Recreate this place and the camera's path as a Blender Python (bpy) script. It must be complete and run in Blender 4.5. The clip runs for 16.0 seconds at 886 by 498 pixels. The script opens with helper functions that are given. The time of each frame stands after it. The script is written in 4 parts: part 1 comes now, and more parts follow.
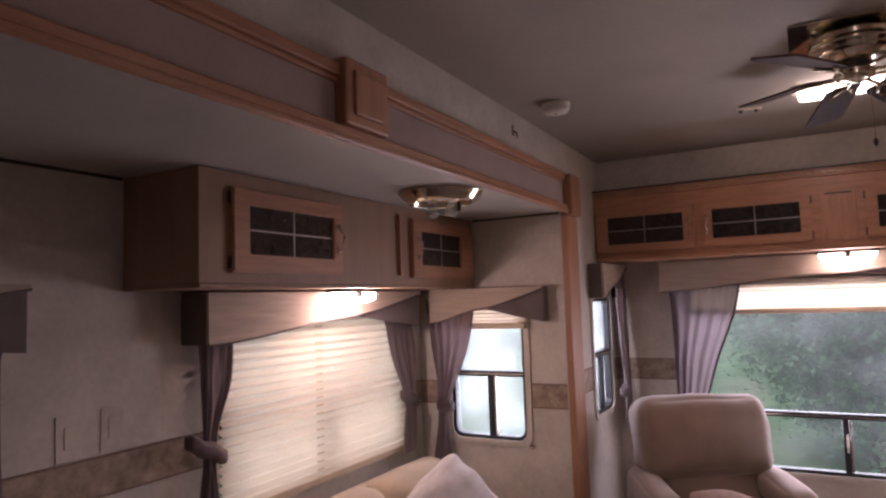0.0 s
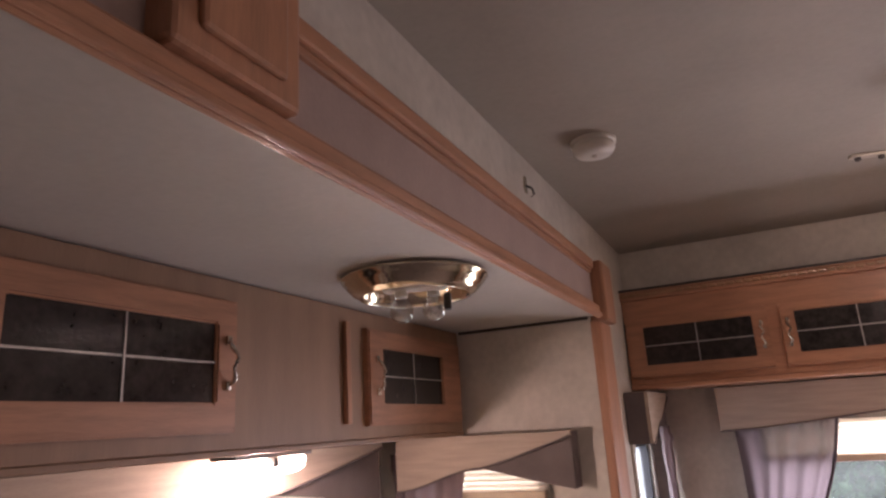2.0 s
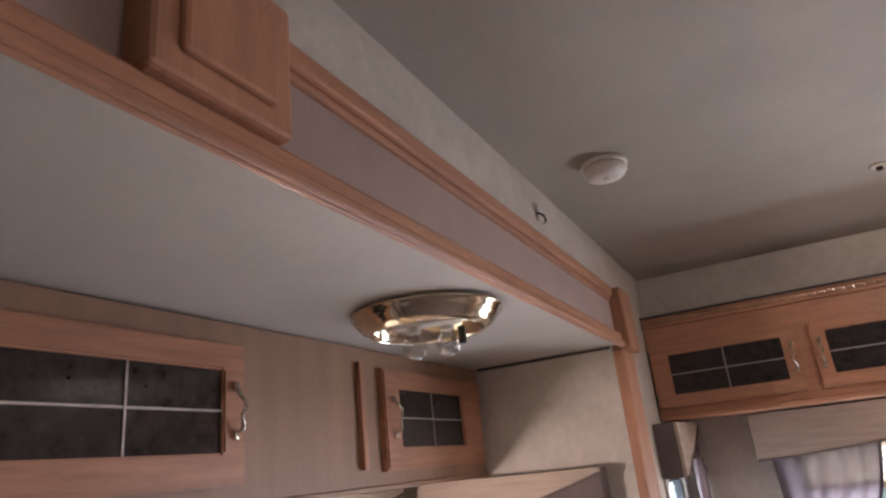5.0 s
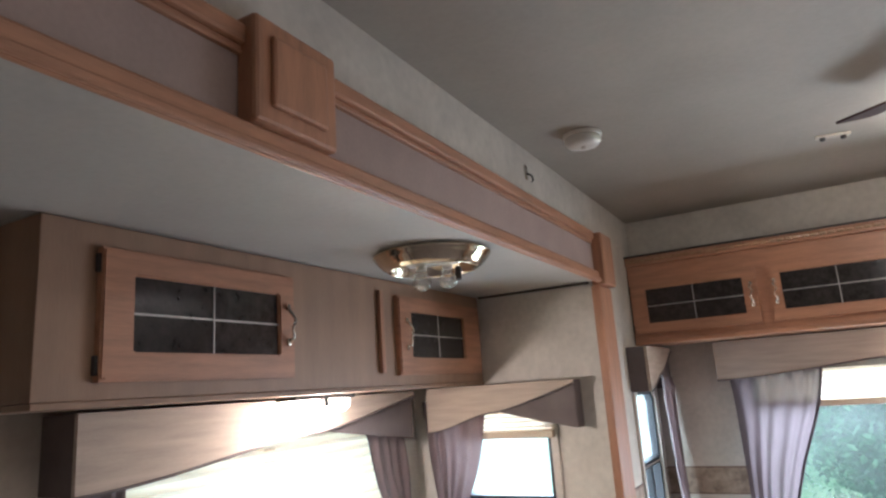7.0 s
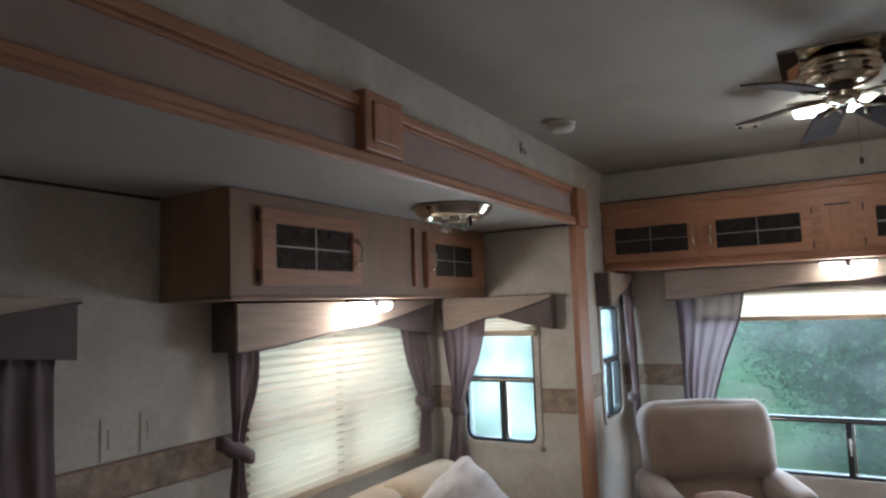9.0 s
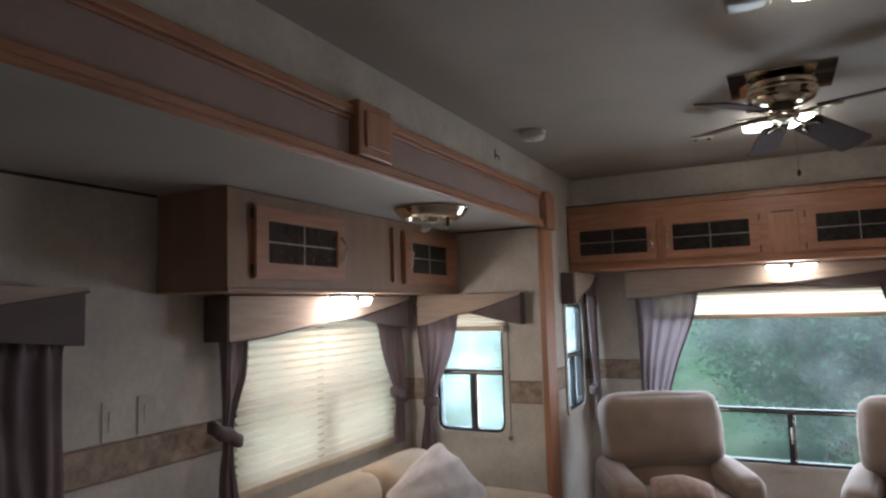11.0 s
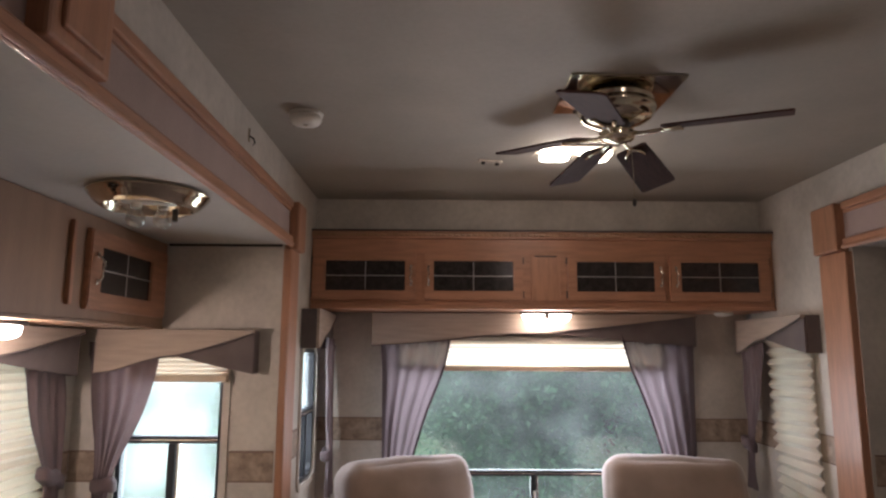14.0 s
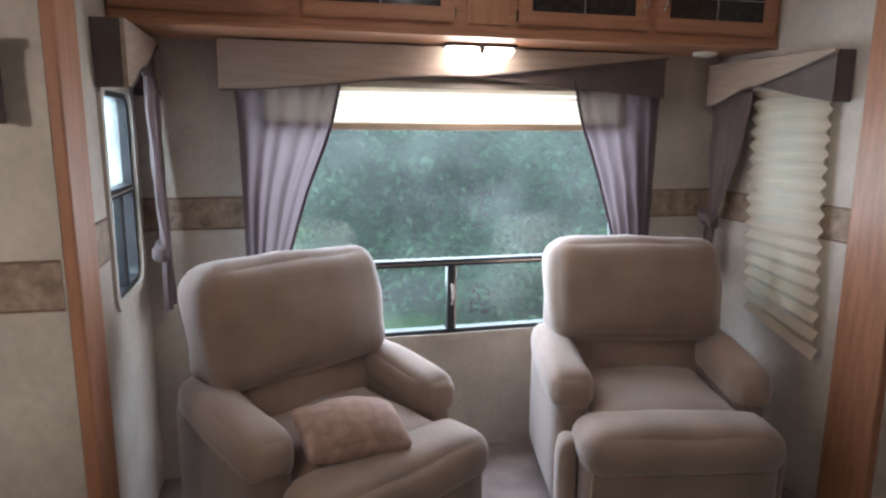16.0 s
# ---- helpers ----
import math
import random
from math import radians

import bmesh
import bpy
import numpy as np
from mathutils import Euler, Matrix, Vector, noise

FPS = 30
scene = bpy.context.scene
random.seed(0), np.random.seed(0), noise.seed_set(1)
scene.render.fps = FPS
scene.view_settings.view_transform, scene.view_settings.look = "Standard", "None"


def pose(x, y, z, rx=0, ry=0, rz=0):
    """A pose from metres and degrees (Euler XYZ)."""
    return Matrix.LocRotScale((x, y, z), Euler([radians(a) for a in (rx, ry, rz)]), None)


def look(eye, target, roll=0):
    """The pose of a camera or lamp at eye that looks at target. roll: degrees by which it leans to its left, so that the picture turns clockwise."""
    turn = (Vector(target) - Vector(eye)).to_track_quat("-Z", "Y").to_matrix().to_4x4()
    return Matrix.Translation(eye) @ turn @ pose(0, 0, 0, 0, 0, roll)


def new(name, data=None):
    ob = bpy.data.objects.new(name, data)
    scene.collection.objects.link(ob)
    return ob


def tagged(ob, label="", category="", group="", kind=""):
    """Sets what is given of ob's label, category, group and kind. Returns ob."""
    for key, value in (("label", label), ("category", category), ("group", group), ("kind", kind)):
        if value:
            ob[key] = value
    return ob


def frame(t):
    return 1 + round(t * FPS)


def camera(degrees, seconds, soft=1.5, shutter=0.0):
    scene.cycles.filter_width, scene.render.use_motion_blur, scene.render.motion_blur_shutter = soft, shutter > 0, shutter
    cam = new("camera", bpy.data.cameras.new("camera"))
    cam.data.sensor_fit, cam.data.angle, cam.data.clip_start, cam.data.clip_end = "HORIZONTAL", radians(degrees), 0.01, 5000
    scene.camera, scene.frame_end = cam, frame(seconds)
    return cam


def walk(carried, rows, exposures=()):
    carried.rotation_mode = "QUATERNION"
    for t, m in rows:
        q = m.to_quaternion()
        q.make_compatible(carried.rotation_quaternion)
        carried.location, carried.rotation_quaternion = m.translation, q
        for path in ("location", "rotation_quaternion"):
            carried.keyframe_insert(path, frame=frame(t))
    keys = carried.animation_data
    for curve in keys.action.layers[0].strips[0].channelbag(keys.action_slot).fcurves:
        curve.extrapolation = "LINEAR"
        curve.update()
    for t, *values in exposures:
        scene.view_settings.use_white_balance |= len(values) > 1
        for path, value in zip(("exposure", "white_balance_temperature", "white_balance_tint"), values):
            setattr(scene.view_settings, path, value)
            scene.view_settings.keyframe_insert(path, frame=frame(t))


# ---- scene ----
cam = camera(68.2, 16.0, soft=2.4)
PATH = [
    (0, (0.053, 0.024, 1.432), (-0.903, 1.773, 1.59), -1.9),
    (0.5, (-0.053, 0.226, 1.428), (-0.974, 1.994, 1.594), -2.1),
    (1, (-0.181, 0.564, 1.477), (-1.083, 2.33, 1.74), -2.6),
    (1.5, (-0.368, 0.765, 1.5), (-1.236, 2.511, 1.945), -3.0),
    (2, (-0.458, 0.906, 1.521), (-1.274, 2.656, 2.044), -3.5),
    (2.5, (-0.471, 0.956, 1.52), (-1.268, 2.697, 2.099), -4.9),
    (3, (-0.484, 0.969, 1.523), (-1.273, 2.697, 2.149), -5.3),
    (3.5, (-0.48, 0.967, 1.524), (-1.277, 2.686, 2.165), -5.4),
    (6, (-0.457, 0.917, 1.508), (-1.329, 2.608, 2.123), -5.7),
    (6.5, (-0.397, 0.806, 1.495), (-1.306, 2.509, 2.016), -4.8),
    (7, (-0.254, 0.64, 1.476), (-1.19, 2.356, 1.9), -4.0),
    (7.5, (-0.141, 0.425, 1.484), (-1.177, 2.1, 1.835), -3.4),
    (8, (-0.035, 0.148, 1.459), (-1.048, 1.839, 1.796), -2.9),
    (8.5, (0.105, -0.007, 1.449), (-0.903, 1.709, 1.641), -2.5),
    (11, (0.16, -0.279, 1.42), (-0.735, 1.501, 1.598), -1.6),
    (11.5, (0.184, -0.31, 1.425), (-0.58, 1.519, 1.69), -1.1),
    (12, (0.185, -0.314, 1.437), (-0.447, 1.555, 1.765), -0.5),
    (12.5, (0.141, -0.298, 1.441), (-0.324, 1.614, 1.794), 0.1),
    (13, (0.041, -0.117, 1.425), (-0.261, 1.825, 1.795), 0.7),
    (13.5, (-0.102, 0.145, 1.405), (-0.308, 2.095, 1.798), 1.0),
    (14, (-0.308, 0.372, 1.413), (-0.291, 2.348, 1.72), 0.3),
    (14.5, (-0.389, 0.648, 1.382), (-0.168, 2.627, 1.567), -0.4),
    (15, (-0.402, 0.982, 1.363), (-0.178, 2.969, 1.327), -0.8),
    (15.5, (-0.458, 1.189, 1.3), (-0.138, 3.125, 0.913), 0.0),
    (16, (-0.454, 1.406, 1.321), (0.02, 3.315, 0.955), 0.4),
]
EXPOSURES = [
    (0, -0.05, 6250, 38), (1, 0.0, 6300, 39), (2, 0.5, 6350, 33), (3.5, 0.98, 6050, 23), (6, 0.98, 5550, 15), (7, 1.0, 5300, 7), (8, 0.6, 5200, 4),
    (8.7, 0.22, 5200, 3), (11, 0.02, 5450, 8), (12.5, 0.03, 5950, 15), (13.5, 0.08, 6050, 18), (14.5, 0.2, 5850, 16), (15.5, 0.18, 5550, 11), (16, 0.3, 5500, 10)]
walk(cam, [(t, look(eye, target, roll)) for t, eye, target, roll in PATH], EXPOSURES)

# ---- world and lights ----
world = bpy.data.worlds.new("overcast")
scene.world = world
world.use_nodes = True
sky = world.node_tree.nodes.new("ShaderNodeTexSky")
sky.sky_type, sky.sun_disc = "NISHITA", False
sky.sun_elevation, sky.sun_rotation = radians(50), radians(200)
sky.air_density, sky.dust_density = 1.0, 3.0
bg = world.node_tree.nodes["Background"]
bg.inputs["Strength"].default_value = 0.15
world.node_tree.links.new(sky.outputs[0], bg.inputs["Color"])

sun_data = bpy.data.lights.new("sun", "SUN")
sun_data.energy, sun_data.angle, sun_data.color = 1.5, radians(20), (1.0, 0.97, 0.92)
sun = new("sun", sun_data)
sun.matrix_world = look((0, 0, 20), (6, 14, 0))


def lamp(name, place, power, colour, radius=0.03):
    data = bpy.data.lights.new(name, "POINT")
    data.energy, data.color = power, colour
    data.shadow_soft_size = radius
    ob = new(name, data)
    ob.location = place
    return ob


def window_light(name, place, target, w, h, power):
    data = bpy.data.lights.new(name, "AREA")
    data.shape, data.size, data.size_y, data.energy, data.color = "RECTANGLE", w, h, power, (1.0, 0.97, 0.97)
    ob = new(name, data)
    ob.matrix_world = look(place, target)
    return ob


WARM = (1.0, 0.77, 0.62)
window_light("rear_daylight", (0.2, 4.13, 1.06), (0.2, 0, -0.5), 1.5, 1.0, 34)
window_light("slide_daylight", (-1.33, 3.15, 1.05), (-1.33, 0, 0.4), 0.40, 0.62, 5.5)
window_light("side_daylight", (-1.12, 3.57, 1.10), (2, 3.5, 0.4), 0.36, 0.68, 5.0)
window_light("blind_daylight", (-1.80, 2.2, 1.03), (2, 2.2, 0.95), 1.1, 0.66, 4.4)
window_light("right_daylight", (1.45, 3.425, 1.03), (-2, 3.4, 0.9), 0.26, 0.78, 0.6)

# ---- materials ----


def material(name, colour, rough=0.6, metal=0.0, scale=20.0, vary=0.12, fine=160.0, bump=0.08, stretch=(1, 1, 1), colour2=None,
             sheen=0.0, coat=0.0, each=0.0):
    m = bpy.data.materials.new(name)
    m.use_nodes = True
    nt = m.node_tree
    b = nt.nodes["Principled BSDF"]
    b.inputs["Roughness"].default_value = rough
    b.inputs["Metallic"].default_value = metal
    b.inputs["Sheen Weight"].default_value = sheen
    b.inputs["Coat Weight"].default_value = coat
    tc = nt.nodes.new("ShaderNodeTexCoord")
    mp = nt.nodes.new("ShaderNodeMapping")
    mp.inputs["Scale"].default_value = stretch
    nt.links.new(tc.outputs["Object"], mp.inputs["Vector"])
    n1 = nt.nodes.new("ShaderNodeTexNoise")
    n1.inputs["Scale"].default_value, n1.inputs["Detail"].default_value = scale, 5
    n2 = nt.nodes.new("ShaderNodeTexNoise")
    n2.inputs["Scale"].default_value, n2.inputs["Detail"].default_value = fine, 3
    for n in (n1, n2):
        nt.links.new(mp.outputs[0], n.inputs["Vector"])
    c2 = colour2 or tuple(c * (1 - 2.2 * vary) for c in colour)
    c1 = tuple(min(1, c * (1 + vary)) for c in colour)
    ramp = nt.nodes.new("ShaderNodeValToRGB")
    ramp.color_ramp.elements[0].position, ramp.color_ramp.elements[1].position = 0.32, 0.68
    ramp.color_ramp.elements[0].color, ramp.color_ramp.elements[1].color = (*c2, 1), (*c1, 1)
    mixf = nt.nodes.new("ShaderNodeMath")
    mixf.operation = "MULTIPLY_ADD"
    mixf.inputs[1].default_value = 0.35
    nt.links.new(n2.outputs[0], mixf.inputs[0])
    sub = nt.nodes.new("ShaderNodeMath")
    sub.operation = "MULTIPLY_ADD"
    sub.inputs[1].default_value, sub.inputs[2].default_value = 0.8, -0.08
    nt.links.new(n1.outputs[0], sub.inputs[0])
    nt.links.new(sub.outputs[0], mixf.inputs[2])
    last = mixf
    if each:
        oi = nt.nodes.new("ShaderNodeObjectInfo")
        ad = nt.nodes.new("ShaderNodeMath")
        ad.operation = "MULTIPLY_ADD"
        ad.inputs[1].default_value = each
        nt.links.new(oi.outputs["Random"], ad.inputs[0])
        nt.links.new(mixf.outputs[0], ad.inputs[2])
        last = ad
    nt.links.new(last.outputs[0], ramp.inputs[0])
    nt.links.new(ramp.outputs[0], b.inputs["Base Color"])
    bp = nt.nodes.new("ShaderNodeBump")
    bp.inputs["Strength"].default_value, bp.inputs["Distance"].default_value = bump, 0.01
    nt.links.new(n2.outputs[0], bp.inputs["Height"])
    nt.links.new(bp.outputs[0], b.inputs["Normal"])
    return m


def cloth(name, colour, through_light=0.3, gaps=0.0, scale=8.0):
    """Thin cloth that lets some light through."""
    m = material(name, colour, 0.9, scale=scale, vary=0.1, fine=500, bump=0.1, sheen=0.1)
    nt = m.node_tree
    b = nt.nodes["Principled BSDF"]
    out = nt.nodes["Material Output"]
    tr = nt.nodes.new("ShaderNodeBsdfTranslucent")
    tr.inputs["Color"].default_value = (*(min(1, c * 1.5) for c in colour), 1)
    mix = nt.nodes.new("ShaderNodeMixShader")
    mix.inputs[0].default_value = through_light
    nt.links.new(b.outputs[0], mix.inputs[1])
    nt.links.new(tr.outputs[0], mix.inputs[2])
    last = mix
    if gaps:
        tp = nt.nodes.new("ShaderNodeBsdfTransparent")
        mx = nt.nodes.new("ShaderNodeMixShader")
        mx.inputs[0].default_value = gaps
        nt.links.new(mix.outputs[0], mx.inputs[1])
        nt.links.new(tp.outputs[0], mx.inputs[2])
        last = mx
    nt.links.new(last.outputs[0], out.inputs[0])
    return m


def leaf_green(name, colour):
    """Leaves in patches of lighter and darker green that let some light through."""
    m = material(name, colour, 0.45, scale=1.6, vary=0.38, fine=9, bump=0.0)
    nt = m.node_tree
    tr = nt.nodes.new("ShaderNodeBsdfTranslucent")
    tr.inputs["Color"].default_value = (0.20, 0.46, 0.19, 1)
    mix = nt.nodes.new("ShaderNodeMixShader")
    mix.inputs[0].default_value = 0.48
    nt.links.new(nt.nodes["Principled BSDF"].outputs[0], mix.inputs[1])
    nt.links.new(tr.outputs[0], mix.inputs[2])
    nt.links.new(mix.outputs[0], nt.nodes["Material Output"].inputs[0])
    return m


def pane_glass(name, tint, gloss=0.06, mist_glare=0.0):
    m = bpy.data.materials.new(name)
    m.use_nodes = True
    nt = m.node_tree
    nt.nodes.remove(nt.nodes["Principled BSDF"])
    tp, gl = nt.nodes.new("ShaderNodeBsdfTransparent"), nt.nodes.new("ShaderNodeBsdfGlossy")
    tp.inputs[0].default_value = (*tint, 1)
    gl.inputs["Roughness"].default_value = 0.02
    mx = nt.nodes.new("ShaderNodeMixShader")
    mx.inputs[0].default_value = gloss
    nt.links.new(tp.outputs[0], mx.inputs[1])
    nt.links.new(gl.outputs[0], mx.inputs[2])
    last = mx
    if mist_glare:
        # condensation in blotches, which also stands in for bright haze outdoors
        no = nt.nodes.new("ShaderNodeTexNoise")
        no.inputs["Scale"].default_value, no.inputs["Detail"].default_value = 3.5, 4
        rp = nt.nodes.new("ShaderNodeValToRGB")
        rp.color_ramp.elements[0].position, rp.color_ramp.elements[1].position = 0.38, 0.7
        rp.color_ramp.elements[0].color, rp.color_ramp.elements[1].color = (mist_glare * 0.4,) * 3 + (1,), (mist_glare,) * 3 + (1,)
        tl = nt.nodes.new("ShaderNodeBsdfTranslucent")
        tl.inputs[0].default_value = (0.82, 0.93, 0.92, 1)
        tc = nt.nodes.new("ShaderNodeTexCoord")
        nt.links.new(tc.outputs["Object"], no.inputs["Vector"])
        nt.links.new(no.outputs[0], rp.inputs[0])
        m2 = nt.nodes.new("ShaderNodeMixShader")
        nt.links.new(rp.outputs[0], m2.inputs[0])
        nt.links.new(mx.outputs[0], m2.inputs[1])
        nt.links.new(tl.outputs[0], m2.inputs[2])
        last = m2
    nt.links.new(last.outputs[0], nt.nodes["Material Output"].inputs[0])
    return m


def glow(name, colour, strength):
    m = material(name, (0.8, 0.8, 0.78), 0.3)
    b = m.node_tree.nodes["Principled BSDF"]
    b.inputs["Emission Color"].default_value = (*colour, 1)
    b.inputs["Emission Strength"].default_value = strength
    return m


M_PAPER = material("wallpaper", (0.63, 0.58, 0.51), 0.75, scale=5, vary=0.09, fine=45, bump=0.04)
M_BORDER = material("wallpaper_border", (0.40, 0.31, 0.23), 0.7, scale=22, vary=0.2, fine=60, bump=0.03, colour2=(0.22, 0.165, 0.125))
M_BORDER_EDGE = material("border_edge", (0.24, 0.16, 0.12), 0.7)
M_CEILING = material("ceiling_vinyl", (0.415, 0.375, 0.31), 0.7, scale=3, vary=0.05, fine=70, bump=0.03)
M_CEILING_PALE = material("slide_ceiling_vinyl", (0.47, 0.45, 0.41), 0.7, scale=3, vary=0.05, fine=70, bump=0.03)
M_OAK = material("oak", (0.435, 0.216, 0.122), 0.42, scale=9, vary=0.12, fine=60, bump=0.04, stretch=(6, 0.6, 6), coat=0.05, each=0.1)
M_OAK_X = material("oak_rail", (0.435, 0.216, 0.122), 0.42, scale=9, vary=0.12, fine=60, bump=0.04, stretch=(0.6, 6, 6), coat=0.05, each=0.1)
M_OAK_Z = material("oak_upright", (0.435, 0.216, 0.122), 0.42, scale=9, vary=0.12, fine=60, bump=0.04, stretch=(6, 6, 0.6), coat=0.05, each=0.1)
M_OAK_PALE = material("oak_veneer", (0.335, 0.205, 0.127), 0.5, scale=5, vary=0.07, fine=70, bump=0.03, stretch=(4, 4, 0.5))
M_ROPE = material("varnished_rope_oak", (0.46, 0.29, 0.17), 0.22, vary=0.1, bump=0.02, coat=0.5)
M_MAUVE = material("header_panel_vinyl", (0.40, 0.30, 0.265), 0.65, scale=6, vary=0.06, fine=120, bump=0.03)
M_SMOKED = material("smoked_glass", (0.035, 0.03, 0.028), 0.16, scale=40, vary=0.25, fine=90, bump=0.05)
M_CAME = material("lead_came", (0.42, 0.40, 0.37), 0.4, metal=0.6)
M_BRASS = material("polished_brass", (0.82, 0.74, 0.58), 0.11, metal=1.0, vary=0.08, bump=0.01)
M_PLATE = material("mirror_brass", (0.62, 0.56, 0.46), 0.06, metal=1.0, vary=0.06, bump=0.0)
M_PEWTER = material("pewter", (0.70, 0.64, 0.56), 0.22, metal=1.0, vary=0.08, bump=0.01)
M_WHITE = material("white_plastic", (0.78, 0.75, 0.68), 0.45, vary=0.03, bump=0.01)
M_BLACK = material("black_window_frame", (0.025, 0.027, 0.032), 0.4, vary=0.1, bump=0.02)
M_CREAM = material("cream_plastic", (0.60, 0.545, 0.46), 0.5, vary=0.04, bump=0.01)
M_DARK = material("dark_metal_and_shade", (0.05, 0.042, 0.036), 0.5, vary=0.1)
M_TAN = material("tan_microfibre", (0.34, 0.252, 0.195), 0.85, scale=7, vary=0.1, fine=420, bump=0.2, sheen=0.7)
M_TAN_DARK = material("tan_side_fabric", (0.30, 0.222, 0.175), 0.85, scale=7, vary=0.1, fine=420, bump=0.2, sheen=0.6)
M_SOFA = material("sofa_fabric", (0.52, 0.42, 0.30), 0.92, scale=7, vary=0.08, fine=350, bump=0.18, sheen=0.2)
M_PILLOW = material("blush_woven_fabric", (0.46, 0.31, 0.25), 0.95, scale=30, vary=0.14, fine=260, bump=0.4, sheen=0.2)
M_FLUFF = material("white_plush", (0.78, 0.74, 0.74), 0.95, scale=14, vary=0.1, fine=240, bump=0.5, sheen=0.4)
M_CARPET = material("mauve_carpet", (0.42, 0.355, 0.34), 1.0, scale=6, vary=0.14, fine=700, bump=0.6)
M_VALANCE = material("valance_fabric", (0.47, 0.385, 0.31), 0.9, scale=10, vary=0.08, fine=180, bump=0.12, stretch=(0.6, 1, 6))
M_VALANCE_DARK = material("valance_dark_fabric", (0.155, 0.125, 0.118), 0.9, scale=12, vary=0.08, fine=250, bump=0.1)
M_CURTAIN = cloth("mauve_curtain", (0.175, 0.130, 0.132), 0.16)
M_SHEER = cloth("mauve_sheer_curtain", (0.125, 0.100, 0.108), 0.42, 0.05)
M_HEM = cloth("mauve_hem", (0.07, 0.05, 0.058), 0.1)
# duller, less translucent copy of the blind, so the side-window one glows less
M_BLIND_DIM = cloth("dim_pleated_blind", (0.72, 0.63, 0.52), 0.25, scale=3)
M_BLIND = cloth("cream_pleated_blind", (0.78, 0.64, 0.53), 0.36, scale=3)
M_BLIND_RAIL = material("blind_rail", (0.58, 0.47, 0.33), 0.5, vary=0.05)
M_GLASS = pane_glass("window_glass", (0.93, 1.0, 0.98), 0.05, mist_glare=0.023)
# misted panes, also used to whiten panes for the glare of daylight
M_GLASS_MIST_GLARE = pane_glass("misted_glaring_glass", (0.86, 0.95, 0.94), 0.05, mist_glare=0.2)
M_LENS = material("unlit_lens", (0.32, 0.29, 0.245), 0.3, vary=0.08, bump=0.02)
M_BULB = pane_glass("clear_bulb", (0.86, 0.85, 0.83), 0.28)
M_LIT = glow("lit_lens", (1.0, 0.86, 0.66), 14)
M_LIT_HOT = glow("lit_bulb", (1.0, 0.86, 0.68), 11)
M_BLADE = material("fan_blade_walnut", (0.055, 0.026, 0.02), 0.7, scale=12, vary=0.15, stretch=(1, 8, 8))
M_BLADE.node_tree.nodes["Principled BSDF"].inputs["Specular IOR Level"].default_value = 0.15
M_GRASS = material("grass", (0.13, 0.26, 0.09), 0.95, scale=0.6, vary=0.2, fine=12, bump=0.5)
M_LEAF = leaf_green("leaves", (0.12, 0.245, 0.125))
M_BARK = material("bark", (0.09, 0.07, 0.05), 0.9)
M_SIDING = material("trailer_siding", (0.6, 0.6, 0.58), 0.5, vary=0.03)

# ---- mesh helpers ----


def obj(name, bm, mat, parent=None, label="", smooth=False):
    me = bpy.data.meshes.new(name)
    bmesh.ops.recalc_face_normals(bm, faces=bm.faces)
    bm.to_mesh(me)
    bm.free()
    if smooth:
        me.polygons.foreach_set("use_smooth", [True] * len(me.polygons))
    me.materials.append(mat)
    ob = new(name, me)
    if parent is not None:
        ob.parent = parent
    if label:
        ob["label"] = label
    return ob


def part(name, bm, mat, parent, label="", smooth=False):
    return obj(name, bm, mat, parent, label, smooth)


def thing(name, m, label, category, group="", kind=""):
    e = new(name)
    e.empty_display_size = 0.1
    e.matrix_world = m
    return tagged(e, label, category, group, kind)


def box(x0, x1, y0, y1, z0, z1, bevel=0.0, bm=None, seg=2):
    own = bmesh.new()
    bmesh.ops.create_cube(own, size=1)
    for v in own.verts:
        v.co = Vector(((x0 + x1) / 2 + v.co.x * (x1 - x0), (y0 + y1) / 2 + v.co.y * (y1 - y0), (z0 + z1) / 2 + v.co.z * (z1 - z0)))
    if bevel:
        bmesh.ops.bevel(own, geom=own.edges[:], offset=bevel, segments=seg, affect="EDGES", profile=0.5)
    return merge(bm, own)


def merge(bm, own):
    if bm is None:
        return own
    me = bpy.data.meshes.new("tmp")
    own.to_mesh(me)
    own.free()
    bm.from_mesh(me)
    bpy.data.meshes.remove(me)
    return bm


def soft_box(w, d, h, r, bulge=(0, 0, 0), n=11, centre=(0, 0, 0), bm=None, wobble=0.0, seed=0.0):
    """A cushion: a box with round edges whose faces swell."""
    own = bmesh.new()
    half = Vector((w / 2, d / 2, h / 2))
    bmesh.ops.create_cube(own, size=2)
    bmesh.ops.subdivide_edges(own, edges=own.edges[:], cuts=n, use_grid_fill=True)
    for v in own.verts:
        s = Vector([math.sin(c * math.pi / 2) for c in v.co])
        p = Vector([s[i] * half[i] for i in range(3)])
        inner = Vector([max(-(half[i] - r), min(half[i] - r, p[i])) for i in range(3)])
        d3 = p - inner
        if d3.length > 1e-6:
            p = inner + d3.normalized() * r
        for i in range(3):
            a, b = (i + 1) % 3, (i + 2) % 3
            p[i] += s[i] * bulge[i] * (1 - s[a] ** 2) * (1 - s[b] ** 2)
        if wobble:
            q = p * 7 + Vector((seed, seed, seed))
            p += Vector((noise.noise(q), noise.noise(q + Vector((9, 0, 0))), noise.noise(q + Vector((0, 9, 0))))) * wobble
        v.co = p + Vector(centre)
    return merge(bm, own)


